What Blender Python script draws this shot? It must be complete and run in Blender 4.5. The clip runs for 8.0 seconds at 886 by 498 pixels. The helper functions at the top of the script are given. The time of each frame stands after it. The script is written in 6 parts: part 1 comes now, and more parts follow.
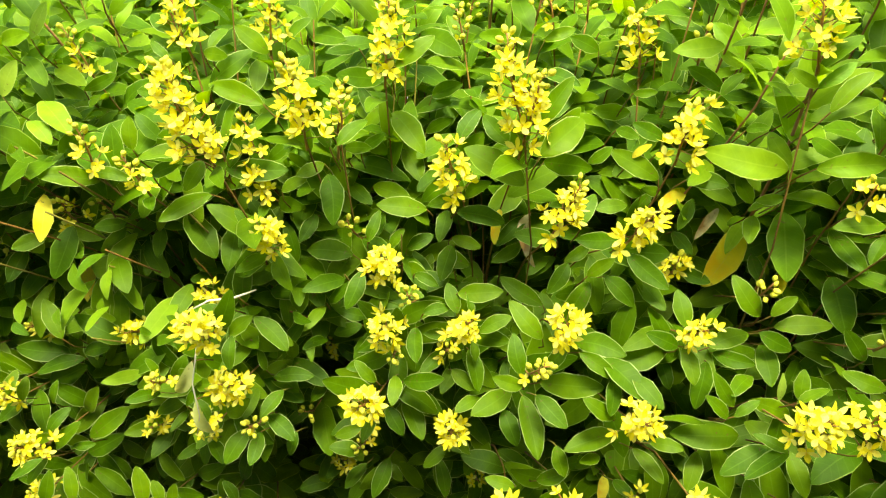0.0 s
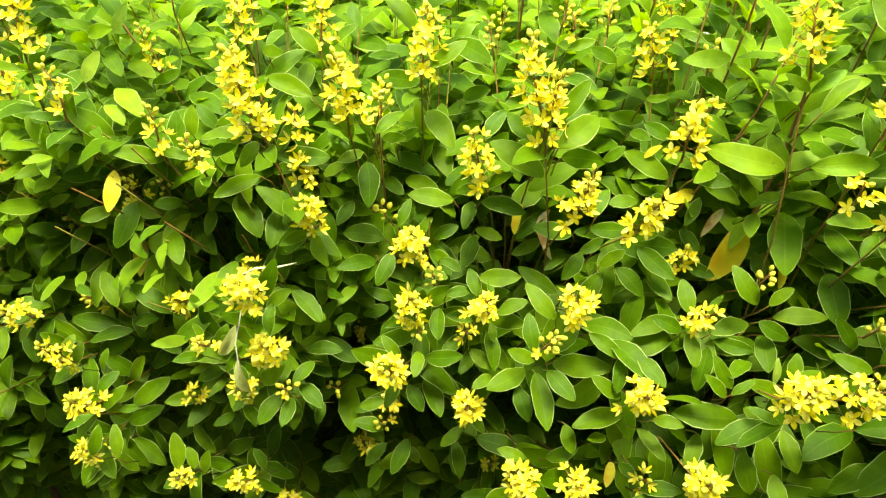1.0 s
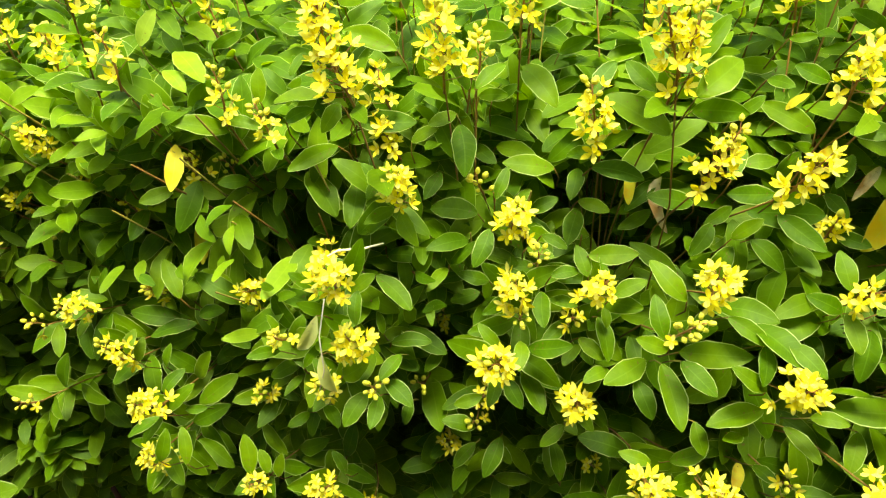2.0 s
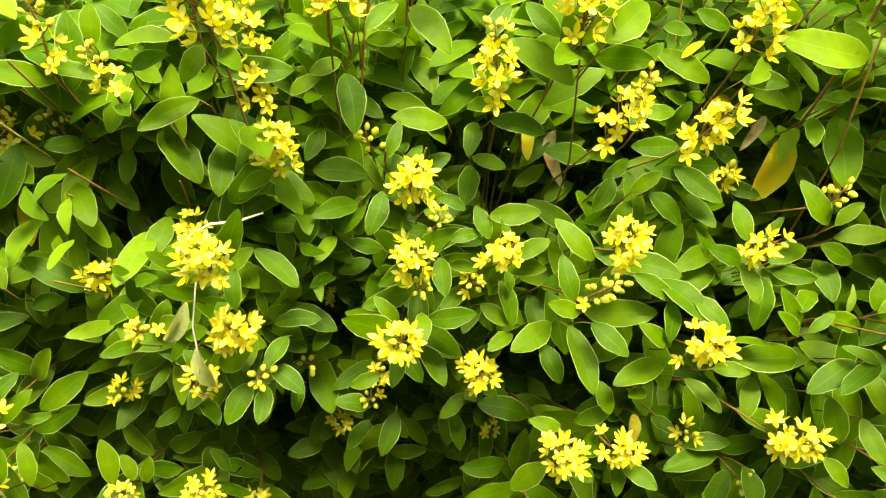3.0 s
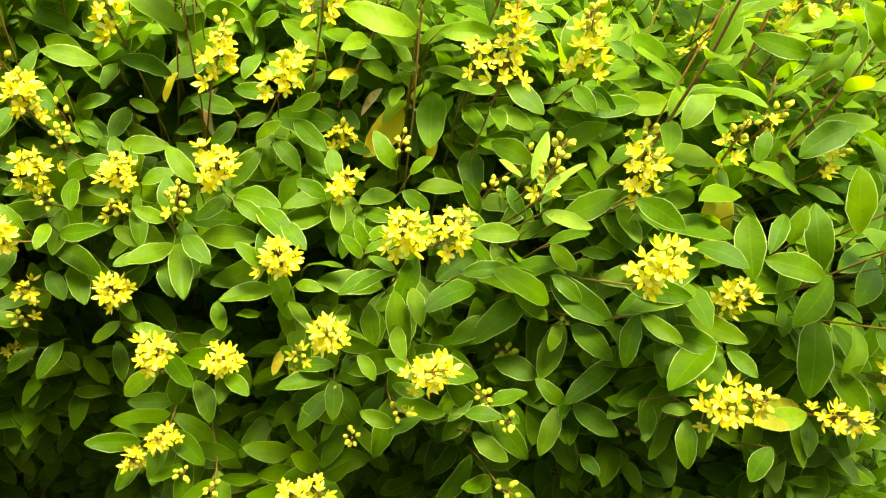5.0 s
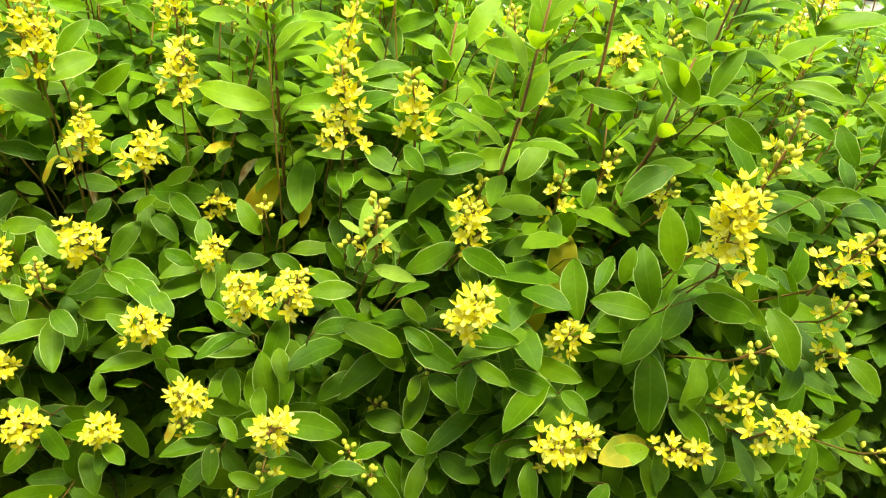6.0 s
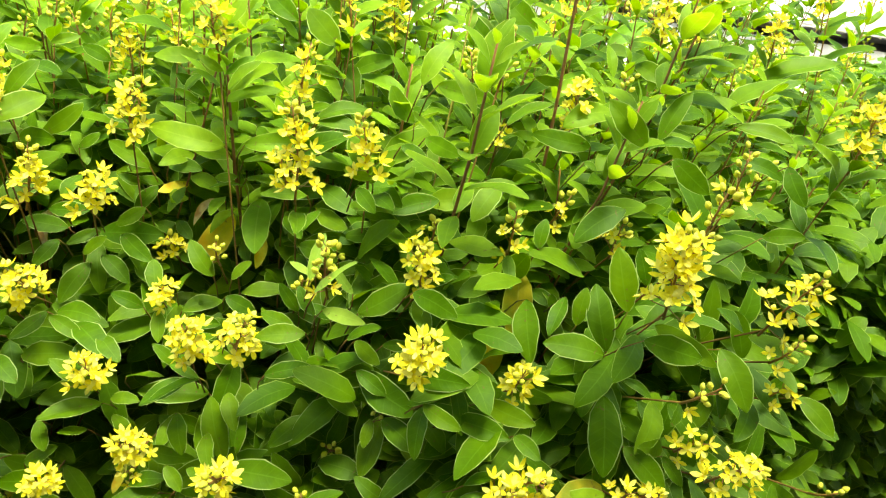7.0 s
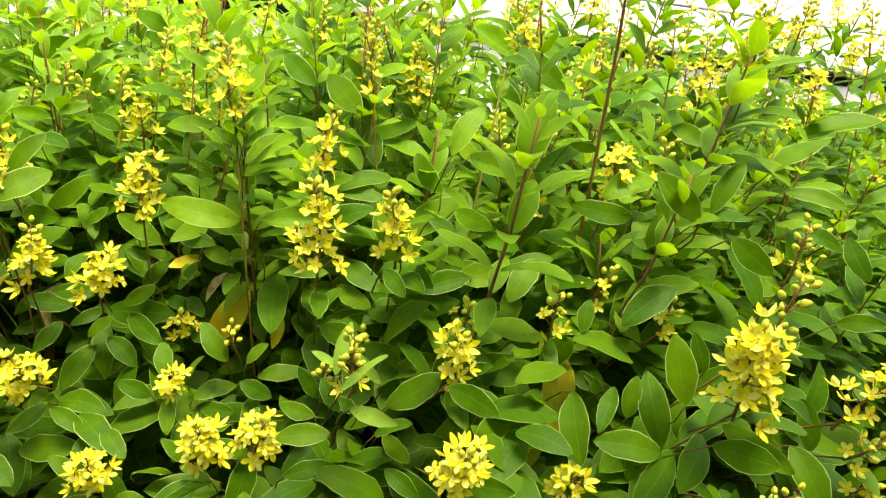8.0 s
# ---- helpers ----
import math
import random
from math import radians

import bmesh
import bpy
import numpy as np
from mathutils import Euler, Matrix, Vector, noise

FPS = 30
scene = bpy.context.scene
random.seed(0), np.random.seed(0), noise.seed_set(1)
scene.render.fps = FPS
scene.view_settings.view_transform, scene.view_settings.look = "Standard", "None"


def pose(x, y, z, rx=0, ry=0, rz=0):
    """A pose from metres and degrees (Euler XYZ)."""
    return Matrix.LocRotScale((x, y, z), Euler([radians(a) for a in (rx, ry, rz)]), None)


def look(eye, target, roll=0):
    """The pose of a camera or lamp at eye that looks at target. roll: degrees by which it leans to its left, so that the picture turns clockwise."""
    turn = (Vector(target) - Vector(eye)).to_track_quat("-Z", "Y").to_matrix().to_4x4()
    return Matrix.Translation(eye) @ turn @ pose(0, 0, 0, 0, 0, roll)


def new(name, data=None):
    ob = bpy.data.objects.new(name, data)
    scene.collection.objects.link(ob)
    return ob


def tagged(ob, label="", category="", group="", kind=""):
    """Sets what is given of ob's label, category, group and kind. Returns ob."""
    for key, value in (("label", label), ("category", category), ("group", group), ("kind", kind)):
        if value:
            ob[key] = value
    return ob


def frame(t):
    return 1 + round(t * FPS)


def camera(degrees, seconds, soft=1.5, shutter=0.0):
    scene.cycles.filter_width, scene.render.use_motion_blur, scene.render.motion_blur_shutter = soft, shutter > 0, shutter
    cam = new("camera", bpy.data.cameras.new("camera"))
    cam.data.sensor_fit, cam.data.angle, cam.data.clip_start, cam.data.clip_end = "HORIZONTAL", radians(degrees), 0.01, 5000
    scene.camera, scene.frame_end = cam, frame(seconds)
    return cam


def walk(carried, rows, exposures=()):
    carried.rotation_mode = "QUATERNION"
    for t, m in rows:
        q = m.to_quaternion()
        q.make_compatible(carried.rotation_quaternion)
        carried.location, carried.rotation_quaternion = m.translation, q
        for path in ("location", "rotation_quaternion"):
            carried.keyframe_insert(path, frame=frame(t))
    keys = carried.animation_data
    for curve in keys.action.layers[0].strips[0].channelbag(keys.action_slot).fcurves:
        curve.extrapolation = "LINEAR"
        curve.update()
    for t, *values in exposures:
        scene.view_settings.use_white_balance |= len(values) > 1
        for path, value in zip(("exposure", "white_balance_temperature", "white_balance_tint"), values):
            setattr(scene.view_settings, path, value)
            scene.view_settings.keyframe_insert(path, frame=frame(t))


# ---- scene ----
cam = camera(67.1, 8.0, soft=1.2)
PATH = [
    (0, (0.008, -0.002, 1.362), (-0.009, 1.755, 0.405), -0.1),
    (0.3, (0.008, -0.016, 1.368), (-0.051, 1.73, 0.395), -0.4),
    (0.5, (0.008, -0.035, 1.361), (-0.053, 1.722, 0.406), 0.1),
    (0.8, (0.01, -0.057, 1.355), (-0.061, 1.699, 0.401), 0.8),
    (1, (0.01, -0.068, 1.348), (-0.082, 1.731, 0.479), 1.2),
    (1.2, (-0.004, -0.067, 1.346), (-0.158, 1.752, 0.529), 1.4),
    (1.5, (-0.03, -0.053, 1.344), (-0.238, 1.747, 0.497), -0.8),
    (1.7, (-0.04, -0.036, 1.329), (-0.244, 1.742, 0.437), -1.5),
    (2.8, (-0.073, 0.05, 1.287), (-0.055, 1.825, 0.365), 1.3),
    (3, (-0.08, 0.045, 1.288), (0.155, 1.75, 0.269), 2.3),
    (3.3, (-0.092, 0.03, 1.294), (0.335, 1.704, 0.287), 3.7),
    (3.5, (-0.095, 0.01, 1.3), (0.371, 1.686, 0.313), 3.5),
    (3.7, (-0.089, -0.025, 1.301), (0.455, 1.642, 0.338), 3.8),
    (3.8, (-0.09, -0.04, 1.3), (0.522, 1.598, 0.33), 4.9),
    (3.9, (-0.067, -0.059, 1.301), (0.554, 1.58, 0.338), 5.7),
    (4, (-0.057, -0.064, 1.291), (0.644, 1.553, 0.345), 7.7),
    (4.1, (-0.036, -0.064, 1.291), (0.712, 1.547, 0.372), 8.0),
    (4.3, (-0.01, -0.065, 1.3), (0.684, 1.572, 0.384), 5.1),
    (4.5, (0.031, -0.068, 1.294), (0.662, 1.639, 0.465), 5.2),
    (4.6, (0.055, -0.071, 1.299), (0.681, 1.652, 0.5), 6.3),
    (4.8, (0.12, -0.101, 1.281), (0.595, 1.67, 0.484), 9.4),
    (5, (0.152, -0.11, 1.257), (0.632, 1.639, 0.414), 9.9),
    (5.2, (0.192, -0.119, 1.249), (0.712, 1.633, 0.436), 10.0),
    (6.3, (0.261, -0.158, 1.286), (0.729, 1.672, 0.628), 5.7),
    (6.5, (0.261, -0.156, 1.285), (0.72, 1.682, 0.643), 6.9),
    (6.8, (0.268, -0.157, 1.284), (0.757, 1.689, 0.689), 6.4),
    (7, (0.28, -0.153, 1.284), (0.822, 1.684, 0.708), 6.6),
    (7.2, (0.273, -0.142, 1.288), (0.852, 1.676, 0.689), 6.0),
    (7.3, (0.265, -0.14, 1.304), (0.755, 1.689, 0.661), 4.8),
    (7.5, (0.256, -0.126, 1.3), (0.644, 1.746, 0.713), 5.2),
    (7.7, (0.256, -0.116, 1.299), (0.682, 1.776, 0.809), 5.2),
    (8, (0.27, -0.101, 1.301), (0.792, 1.773, 0.838), 5.7),
]
EXPOSURES = [(0.0, 1.99, 7150, 3), (1.0, 2.08, 7200, 3), (1.5, 2.07, 7200, 3), (3.0, 2.19, 7600, 5), (4.0, 2.64, 8000, 6), (4.5, 2.42, 8000, 5), (5.0, 2.35, 7600, 2), (6.5, 1.95, 6800, 1), (7.0, 1.95, 6800, 1), (7.5, 1.81, 6750, 1), (8.0, 1.56, 6850, 3)]
walk(cam, [(t, look(eye, target, roll)) for t, eye, target, roll in PATH], EXPOSURES)

# ---- light ----
SUN_ELEVATION, SUN_TURN = 67.0, 172.0
world = bpy.data.worlds.new("sky")
scene.world = world
world.use_nodes = True
wn = world.node_tree
wn.nodes.clear()
sky = wn.nodes.new("ShaderNodeTexSky")
sky.sky_type, sky.sun_disc = "NISHITA", False
sky.sun_elevation, sky.sun_rotation = radians(SUN_ELEVATION), radians(SUN_TURN)
sky.air_density, sky.dust_density, sky.ozone_density = 1.0, 4.0, 0.6
glow = wn.nodes.new("ShaderNodeBackground")
glow.inputs["Strength"].default_value = 0.2
wout = wn.nodes.new("ShaderNodeOutputWorld")
wn.links.new(sky.outputs["Color"], glow.inputs["Color"])
wn.links.new(glow.outputs["Background"], wout.inputs["Surface"])
sun = new("sun", bpy.data.lights.new("sun", "SUN"))
sun.data.energy, sun.data.angle, sun.data.color = 3.8, radians(24), (1.0, 0.96, 0.84)
a, e = radians(SUN_TURN), radians(SUN_ELEVATION)
sun.matrix_world = look((math.sin(a) * math.cos(e) * 9, math.cos(a) * math.cos(e) * 9, math.sin(e) * 9), (0, 0, 0))


# ---- materials ----
def material(name, rough=0.5):
    m = bpy.data.materials.new(name)
    m.use_nodes = True
    t = m.node_tree
    b = t.nodes["Principled BSDF"]
    b.inputs["Roughness"].default_value = rough
    return m, t, b


def node(t, kind, **sockets):
    n = t.nodes.new("ShaderNode" + kind)
    for key, value in sockets.items():
        n.inputs[key.replace("_", " ")].default_value = value
    return n


def ramp(t, source, stops):
    n = t.nodes.new("ShaderNodeValToRGB")
    while len(n.color_ramp.elements) < len(stops):
        n.color_ramp.elements.new(0.5)
    for el, (at, colour) in zip(n.color_ramp.elements, stops):
        el.position, el.color = at, (*colour, 1)
    t.links.new(source, n.inputs["Fac"])
    return n.outputs["Color"]


def blend(t, fac, a, b, mode="MIX"):
    n = t.nodes.new("ShaderNodeMix")
    n.data_type, n.blend_type = "RGBA", mode
    for socket, value in ((n.inputs[0], fac), (n.inputs[6], a), (n.inputs[7], b)):
        if isinstance(value, bpy.types.NodeSocket):
            t.links.new(value, socket)
        elif isinstance(value, tuple):
            socket.default_value = (*value, 1)
        else:
            socket.default_value = value
    return n.outputs[2]


def sums(t, op, a, b=None, clamp=False):
    n = t.nodes.new("ShaderNodeMath")
    n.operation, n.use_clamp = op, clamp
    for socket, value in zip(n.inputs, (a, b)):
        if isinstance(value, bpy.types.NodeSocket):
            t.links.new(value, socket)
        elif value is not None:
            socket.default_value = value
    return n.outputs[0]


def leaf_material(name, stops, margin, vein, sheer, per_island=False, blotch=None, mottled=0.25):
    """Leaf blade: colour by piece, pale midrib, side veins and a painted halo at the margin, lets light through."""
    m, t, b = material(name, 0.5)
    if per_island:
        rnd = t.nodes.new("ShaderNodeNewGeometry").outputs["Random Per Island"]
    else:
        rnd = t.nodes.new("ShaderNodeObjectInfo").outputs["Random"]
    uv = t.nodes.new("ShaderNodeUVMap")
    sep = t.nodes.new("ShaderNodeSeparateXYZ")
    t.links.new(uv.outputs["UV"], sep.inputs[0])
    along, across = sep.outputs[0], sums(t, "ABSOLUTE", sums(t, "MULTIPLY_ADD", sep.outputs[1], 2.0))
    across.node.inputs[0].links[0].from_node.inputs[2].default_value = -1.0
    colour = ramp(t, rnd, stops)
    coord = t.nodes.new("ShaderNodeTexCoord")
    spread = node(t, "TexNoise", Scale=70.0 if per_island else 3.5, Detail=4.0, Roughness=0.6)
    t.links.new(coord.outputs["Object"], spread.inputs["Vector"])
    tone = ramp(t, spread.outputs["Fac"], [(0.3, (0.60, 0.66, 0.55)), (0.7, (1.22, 1.16, 1.05))])
    colour = blend(t, mottled * 2, colour, tone, "MULTIPLY")
    if blotch:
        patch = node(t, "TexNoise", Scale=2.2, Detail=3.0)
        t.links.new(coord.outputs["Object"], patch.inputs["Vector"])
        colour = blend(t, ramp(t, patch.outputs["Fac"], [(0.52, (0, 0, 0)), (0.68, (1, 1, 1))]), colour, blotch)
    # brown specks and nibbled spots, few and far between
    speck = node(t, "TexNoise", Scale=190.0 if per_island else 9.0, Detail=2.0)
    t.links.new(coord.outputs["Object"], speck.inputs["Vector"])
    colour = blend(t, sums(t, "MULTIPLY", ramp(t, speck.outputs["Fac"], [(0.70, (0, 0, 0)), (0.76, (1, 1, 1))]), 0.6), colour, (0.16, 0.10, 0.03))
    # side veins run forward from the midrib
    wave = sums(t, "SINE", sums(t, "MULTIPLY", sums(t, "SUBTRACT", along, sums(t, "MULTIPLY", across, 0.16)), 52.0))
    side = sums(t, "MULTIPLY", sums(t, "GREATER_THAN", wave, 0.9), 0.07)
    colour = blend(t, side, colour, vein)
    rib = sums(t, "MULTIPLY", sums(t, "LESS_THAN", across, 0.05), 0.22)
    colour = blend(t, rib, colour, vein)
    # thin bright outline: a sharpening halo put into the margin's colour
    edge = sums(t, "MULTIPLY", ramp(t, across, [(0.92, (0, 0, 0)), (0.97, (1, 1, 1))]), 0.8)
    colour = blend(t, edge, colour, margin)
    t.links.new(colour, b.inputs["Base Color"])
    bump = node(t, "Bump", Strength=0.5, Distance=0.0012)
    t.links.new(sums(t, "ADD", sums(t, "MULTIPLY", wave, 0.06), spread.outputs["Fac"]), bump.inputs["Height"])
    t.links.new(bump.outputs["Normal"], b.inputs["Normal"])
    b.inputs["Specular IOR Level"].default_value = 0.16
    through_light = t.nodes.new("ShaderNodeBsdfTranslucent")
    t.links.new(blend(t, 1.0, colour, (1.5, 1.25, 0.6), "MULTIPLY"), through_light.inputs["Color"])
    mix = node(t, "MixShader", Fac=sheer)
    t.links.new(b.outputs[0], mix.inputs[1])
    t.links.new(through_light.outputs[0], mix.inputs[2])
    t.links.new(mix.outputs[0], t.nodes["Material Output"].inputs["Surface"])
    return m


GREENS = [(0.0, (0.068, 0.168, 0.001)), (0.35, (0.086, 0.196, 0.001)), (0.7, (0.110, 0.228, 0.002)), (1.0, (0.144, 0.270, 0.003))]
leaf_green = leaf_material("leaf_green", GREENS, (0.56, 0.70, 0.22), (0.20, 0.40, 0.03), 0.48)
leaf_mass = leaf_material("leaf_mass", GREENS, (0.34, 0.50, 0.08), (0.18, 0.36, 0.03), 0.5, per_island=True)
# lighter greens for young growth, with the crown's daylight put into the colour
leaf_lit_tips = leaf_material("leaf_lit_tips", [(0.0, (0.14, 0.29, 0.006)), (0.5, (0.205, 0.38, 0.010)), (1.0, (0.25, 0.43, 0.014))], (0.50, 0.62, 0.14), (0.32, 0.48, 0.04), 0.54, per_island=True)
# lime tone for a yellowish leaf and for glare put into the colour
leaf_lit_lime = leaf_material("leaf_lit_lime", [(0.0, (0.13, 0.30, 0.005)), (1.0, (0.24, 0.40, 0.010))], (0.46, 0.60, 0.12), (0.34, 0.50, 0.05), 0.42)
leaf_young = leaf_material("leaf_young", [(0.0, (0.20, 0.36, 0.03)), (1.0, (0.30, 0.46, 0.05))], (0.45, 0.60, 0.16), (0.42, 0.58, 0.12), 0.4)
leaf_yellow = leaf_material("leaf_yellow", [(0.0, (0.76, 0.68, 0.04)), (1.0, (0.82, 0.74, 0.06))], (0.7, 0.6, 0.12), (0.70, 0.60, 0.12), 0.45, blotch=(0.76, 0.55, 0.02), mottled=0.2)
leaf_olive = leaf_material("leaf_olive", [(0.0, (0.40, 0.37, 0.012)), (1.0, (0.46, 0.42, 0.02))], (0.5, 0.5, 0.08), (0.5, 0.48, 0.08), 0.4, blotch=(0.24, 0.30, 0.010), mottled=0.3)
leaf_pale = leaf_material("leaf_pale", [(0.0, (0.52, 0.60, 0.20)), (1.0, (0.60, 0.66, 0.28))], (0.6, 0.64, 0.3), (0.6, 0.64, 0.3), 0.45)
leaf_dry = leaf_material("leaf_dry", [(0.0, (0.70, 0.58, 0.34)), (1.0, (0.80, 0.70, 0.48))], (0.5, 0.32, 0.14), (0.45, 0.28, 0.12), 0.3, blotch=(0.50, 0.29, 0.10))


def plain(name, stops, rough, scale, sheer=0.0, bump_height=0.0004, island=True, gloss=0.3):
    """Grained surface in two or more tones; sheer lets light through."""
    m, t, b = material(name, rough)
    b.inputs["Specular IOR Level"].default_value = gloss
    grain = node(t, "TexNoise", Scale=scale, Detail=5.0, Roughness=0.65)
    t.links.new(t.nodes.new("ShaderNodeTexCoord").outputs["Object"], grain.inputs["Vector"])
    fac = grain.outputs["Fac"]
    if island:
        rnd = t.nodes.new("ShaderNodeNewGeometry").outputs["Random Per Island"]
        fac = sums(t, "ADD", sums(t, "MULTIPLY", fac, 0.5), sums(t, "MULTIPLY", rnd, 0.5))
    colour = ramp(t, fac, stops)
    t.links.new(colour, b.inputs["Base Color"])
    bump = node(t, "Bump", Strength=0.5, Distance=bump_height)
    t.links.new(grain.outputs["Fac"], bump.inputs["Height"])
    t.links.new(bump.outputs["Normal"], b.inputs["Normal"])
    if sheer:
        lit = t.nodes.new("ShaderNodeBsdfTranslucent")
        t.links.new(colour, lit.inputs["Color"])
        mix = node(t, "MixShader", Fac=sheer)
        t.links.new(b.outputs[0], mix.inputs[1])
        t.links.new(lit.outputs[0], mix.inputs[2])
        t.links.new(mix.outputs[0], t.nodes["Material Output"].inputs["Surface"])
    return m


petal_yellow = plain("petal_yellow", [(0.2, (0.88, 0.72, 0.006)), (0.5, (0.92, 0.83, 0.035)), (0.8, (0.94, 0.89, 0.24))], 0.7, 300.0, 0.34, gloss=0.15)
stamen_orange = plain("stamen_orange", [(0.3, (0.66, 0.40, 0.01)), (0.7, (0.80, 0.62, 0.02))], 0.6, 400.0)
bud_yellow = plain("bud_yellow", [(0.2, (0.56, 0.60, 0.05)), (0.5, (0.76, 0.74, 0.06)), (0.85, (0.86, 0.82, 0.10))], 0.45, 300.0, 0.2)
stalk_red = plain("stalk_red", [(0.2, (0.20, 0.07, 0.02)), (0.5, (0.28, 0.14, 0.03)), (0.8, (0.26, 0.26, 0.04))], 0.5, 160.0)
twig_red = plain("twig_red", [(0.2, (0.11, 0.055, 0.012)), (0.5, (0.17, 0.10, 0.02)), (0.8, (0.20, 0.20, 0.03))], 0.8, 140.0, gloss=0.08)
straw_pale = plain("straw_pale", [(0.2, (0.50, 0.46, 0.26)), (0.8, (0.66, 0.62, 0.42))], 0.7, 200.0)
stem_brown = plain("stem_brown", [(0.2, (0.17, 0.085, 0.03)), (0.5, (0.32, 0.16, 0.06)), (0.8, (0.32, 0.25, 0.07))], 0.8, 140.0, gloss=0.08)
bark_brown = plain("bark_brown", [(0.2, (0.055, 0.028, 0.014)), (0.5, (0.11, 0.05, 0.025)), (0.8, (0.19, 0.09, 0.045))], 0.65, 120.0, bump_height=0.001)
soil_brown = plain("soil_brown", [(0.3, (0.022, 0.016, 0.010)), (0.55, (0.05, 0.035, 0.022)), (0.75, (0.09, 0.065, 0.04))], 0.9, 18.0, bump_height=0.02, island=False)
render_white = plain("render_white", [(0.25, (0.62, 0.60, 0.56)), (0.5, (0.76, 0.75, 0.71)), (0.8, (0.82, 0.81, 0.78))], 0.8, 6.0, bump_height=0.003, island=False)
wall_grey = plain("wall_grey", [(0.25, (0.12, 0.115, 0.10)), (0.5, (0.17, 0.16, 0.145)), (0.8, (0.21, 0.20, 0.18))], 0.85, 7.0, bump_height=0.003, island=False)
paving_pale = plain("paving_pale", [(0.25, (0.46, 0.44, 0.40)), (0.5, (0.60, 0.58, 0.54)), (0.8, (0.68, 0.66, 0.62))], 0.85, 9.0, bump_height=0.004, island=False)


# ---- building blocks ----
def link(name, mesh, parent=None, m=None, label=""):
    ob = new(name, mesh)
    if parent is not None:
        ob.parent = parent
    if m is not None:
        ob.matrix_basis = m
    return tagged(ob, label)


def part(name, bm, mat, parent=None, label="", smooth=True):
    """Links a bmesh as one mesh object under a thing or a part."""
    mesh = bpy.data.meshes.new(name)
    if smooth:
        for f in bm.faces:
            f.smooth = True
    bm.to_mesh(mesh)
    bm.free()
    for one in mat if isinstance(mat, (list, tuple)) else (mat,):
        mesh.materials.append(one)
    return link(name, mesh, parent, None, label)


def tube(bm, path, radii, sides=5):
    """A tapering tube along a path."""
    rings = []
    for i, p in enumerate(path):
        d = (path[min(i + 1, len(path) - 1)] - path[max(i - 1, 0)]).normalized()
        u = d.orthogonal().normalized()
        if rings:
            u = (last - d * last.dot(d)).normalized()
        last = u
        v = d.cross(u)
        rings.append([bm.verts.new(p + (u * math.cos(k * math.tau / sides) + v * math.sin(k * math.tau / sides)) * radii[i]) for k in range(sides)])
    for a, b in zip(rings, rings[1:]):
        for k in range(sides):
            bm.faces.new((a[k], a[(k + 1) % sides], b[(k + 1) % sides], b[k]))
    bm.faces.new(rings[0][::-1])
    bm.faces.new(rings[-1])


LEAF_STEPS = 9


def leaf_grid(rng, slim=1.0, fold=0.22, droop=0.12, curl=0.0, rows=(-1, 0, 1)):
    """Points, uv and faces of a blade one unit long on +x, face up on +z; rows: places across it."""
    points, uvs, faces = [], [], []
    half, wave, swing = 0.192 * slim * rng.uniform(0.92, 1.1), rng.uniform(0, 6.3), rng.uniform(-0.05, 0.05)
    for i in range(LEAF_STEPS + 1):
        s = 0.5 - 0.5 * math.cos(math.pi * i / LEAF_STEPS)
        w = half * max(math.sin(math.pi * s ** 1.05), 0.0) ** 0.60 * (1.05 - 0.08 * s) if 0 < i < LEAF_STEPS else 0.010
        bend = swing * math.sin(math.pi * s)
        z = -droop * s * s + 0.05 * math.sin(math.pi * s)
        for k in rows:
            ripple = 0.020 * math.sin(wave + 8 * s + 2 * k) * k * k
            uneven = 1.0 + 0.05 * math.sin(wave * 3 + 15 * s * k) * abs(k)
            cup = abs(k) ** 0.6 * fold - 0.35 * fold * k * k
            points.append((s - abs(k) * w * 0.10, k * w * uneven + bend, z + w * cup + ripple + curl * abs(k) * w))
            uvs.append((s, 0.5 + 0.5 * k))
    n = len(rows)
    for i in range(LEAF_STEPS):
        for k in range(n - 1):
            j = n * i + k
            faces.append((j, j + n, j + n + 1, j + 1))
    return points, uvs, faces


def grid_mesh(name, points, uvs, faces, mat):
    mesh = bpy.data.meshes.new(name)
    mesh.from_pydata(points, [], faces)
    layer = mesh.uv_layers.new(name="UVMap")
    corner = np.empty(len(mesh.loops), dtype=np.int32)
    mesh.loops.foreach_get("vertex_index", corner)
    layer.data.foreach_set("uv", np.asarray(uvs, dtype=np.float32)[corner].ravel())
    mesh.polygons.foreach_set("use_smooth", [True] * len(mesh.polygons))
    mesh.materials.append(mat)
    return mesh


shape = random.Random(5)
BLADES = [leaf_grid(shape, shape.uniform(0.88, 1.12), shape.uniform(0.1, 0.5), shape.uniform(-0.06, 0.26)) for _ in range(12)]
FINE = [leaf_grid(shape, shape.uniform(0.9, 1.08), shape.uniform(0.15, 0.55), shape.uniform(-0.06, 0.24), rows=(-1, -0.55, 0, 0.55, 1)) for _ in range(14)]
LEAF = [grid_mesh("leaf", *b, leaf_green) for b in FINE]
LIT_LIME = [grid_mesh("leaf", *b, leaf_lit_lime) for b in FINE[:8]]
YOUNG = [grid_mesh("young_leaf", *leaf_grid(shape, 0.8, 0.5, -0.05), leaf_young) for _ in range(4)]
YELLOW = [grid_mesh("yellow_leaf", *leaf_grid(shape, 0.85, 0.3, 0.1), leaf_yellow) for _ in range(3)]
OLIVE = [grid_mesh("yellowing_leaf", *leaf_grid(shape, 1.0, 0.25, 0.1, rows=(-1, -0.55, 0, 0.55, 1)), leaf_olive)]
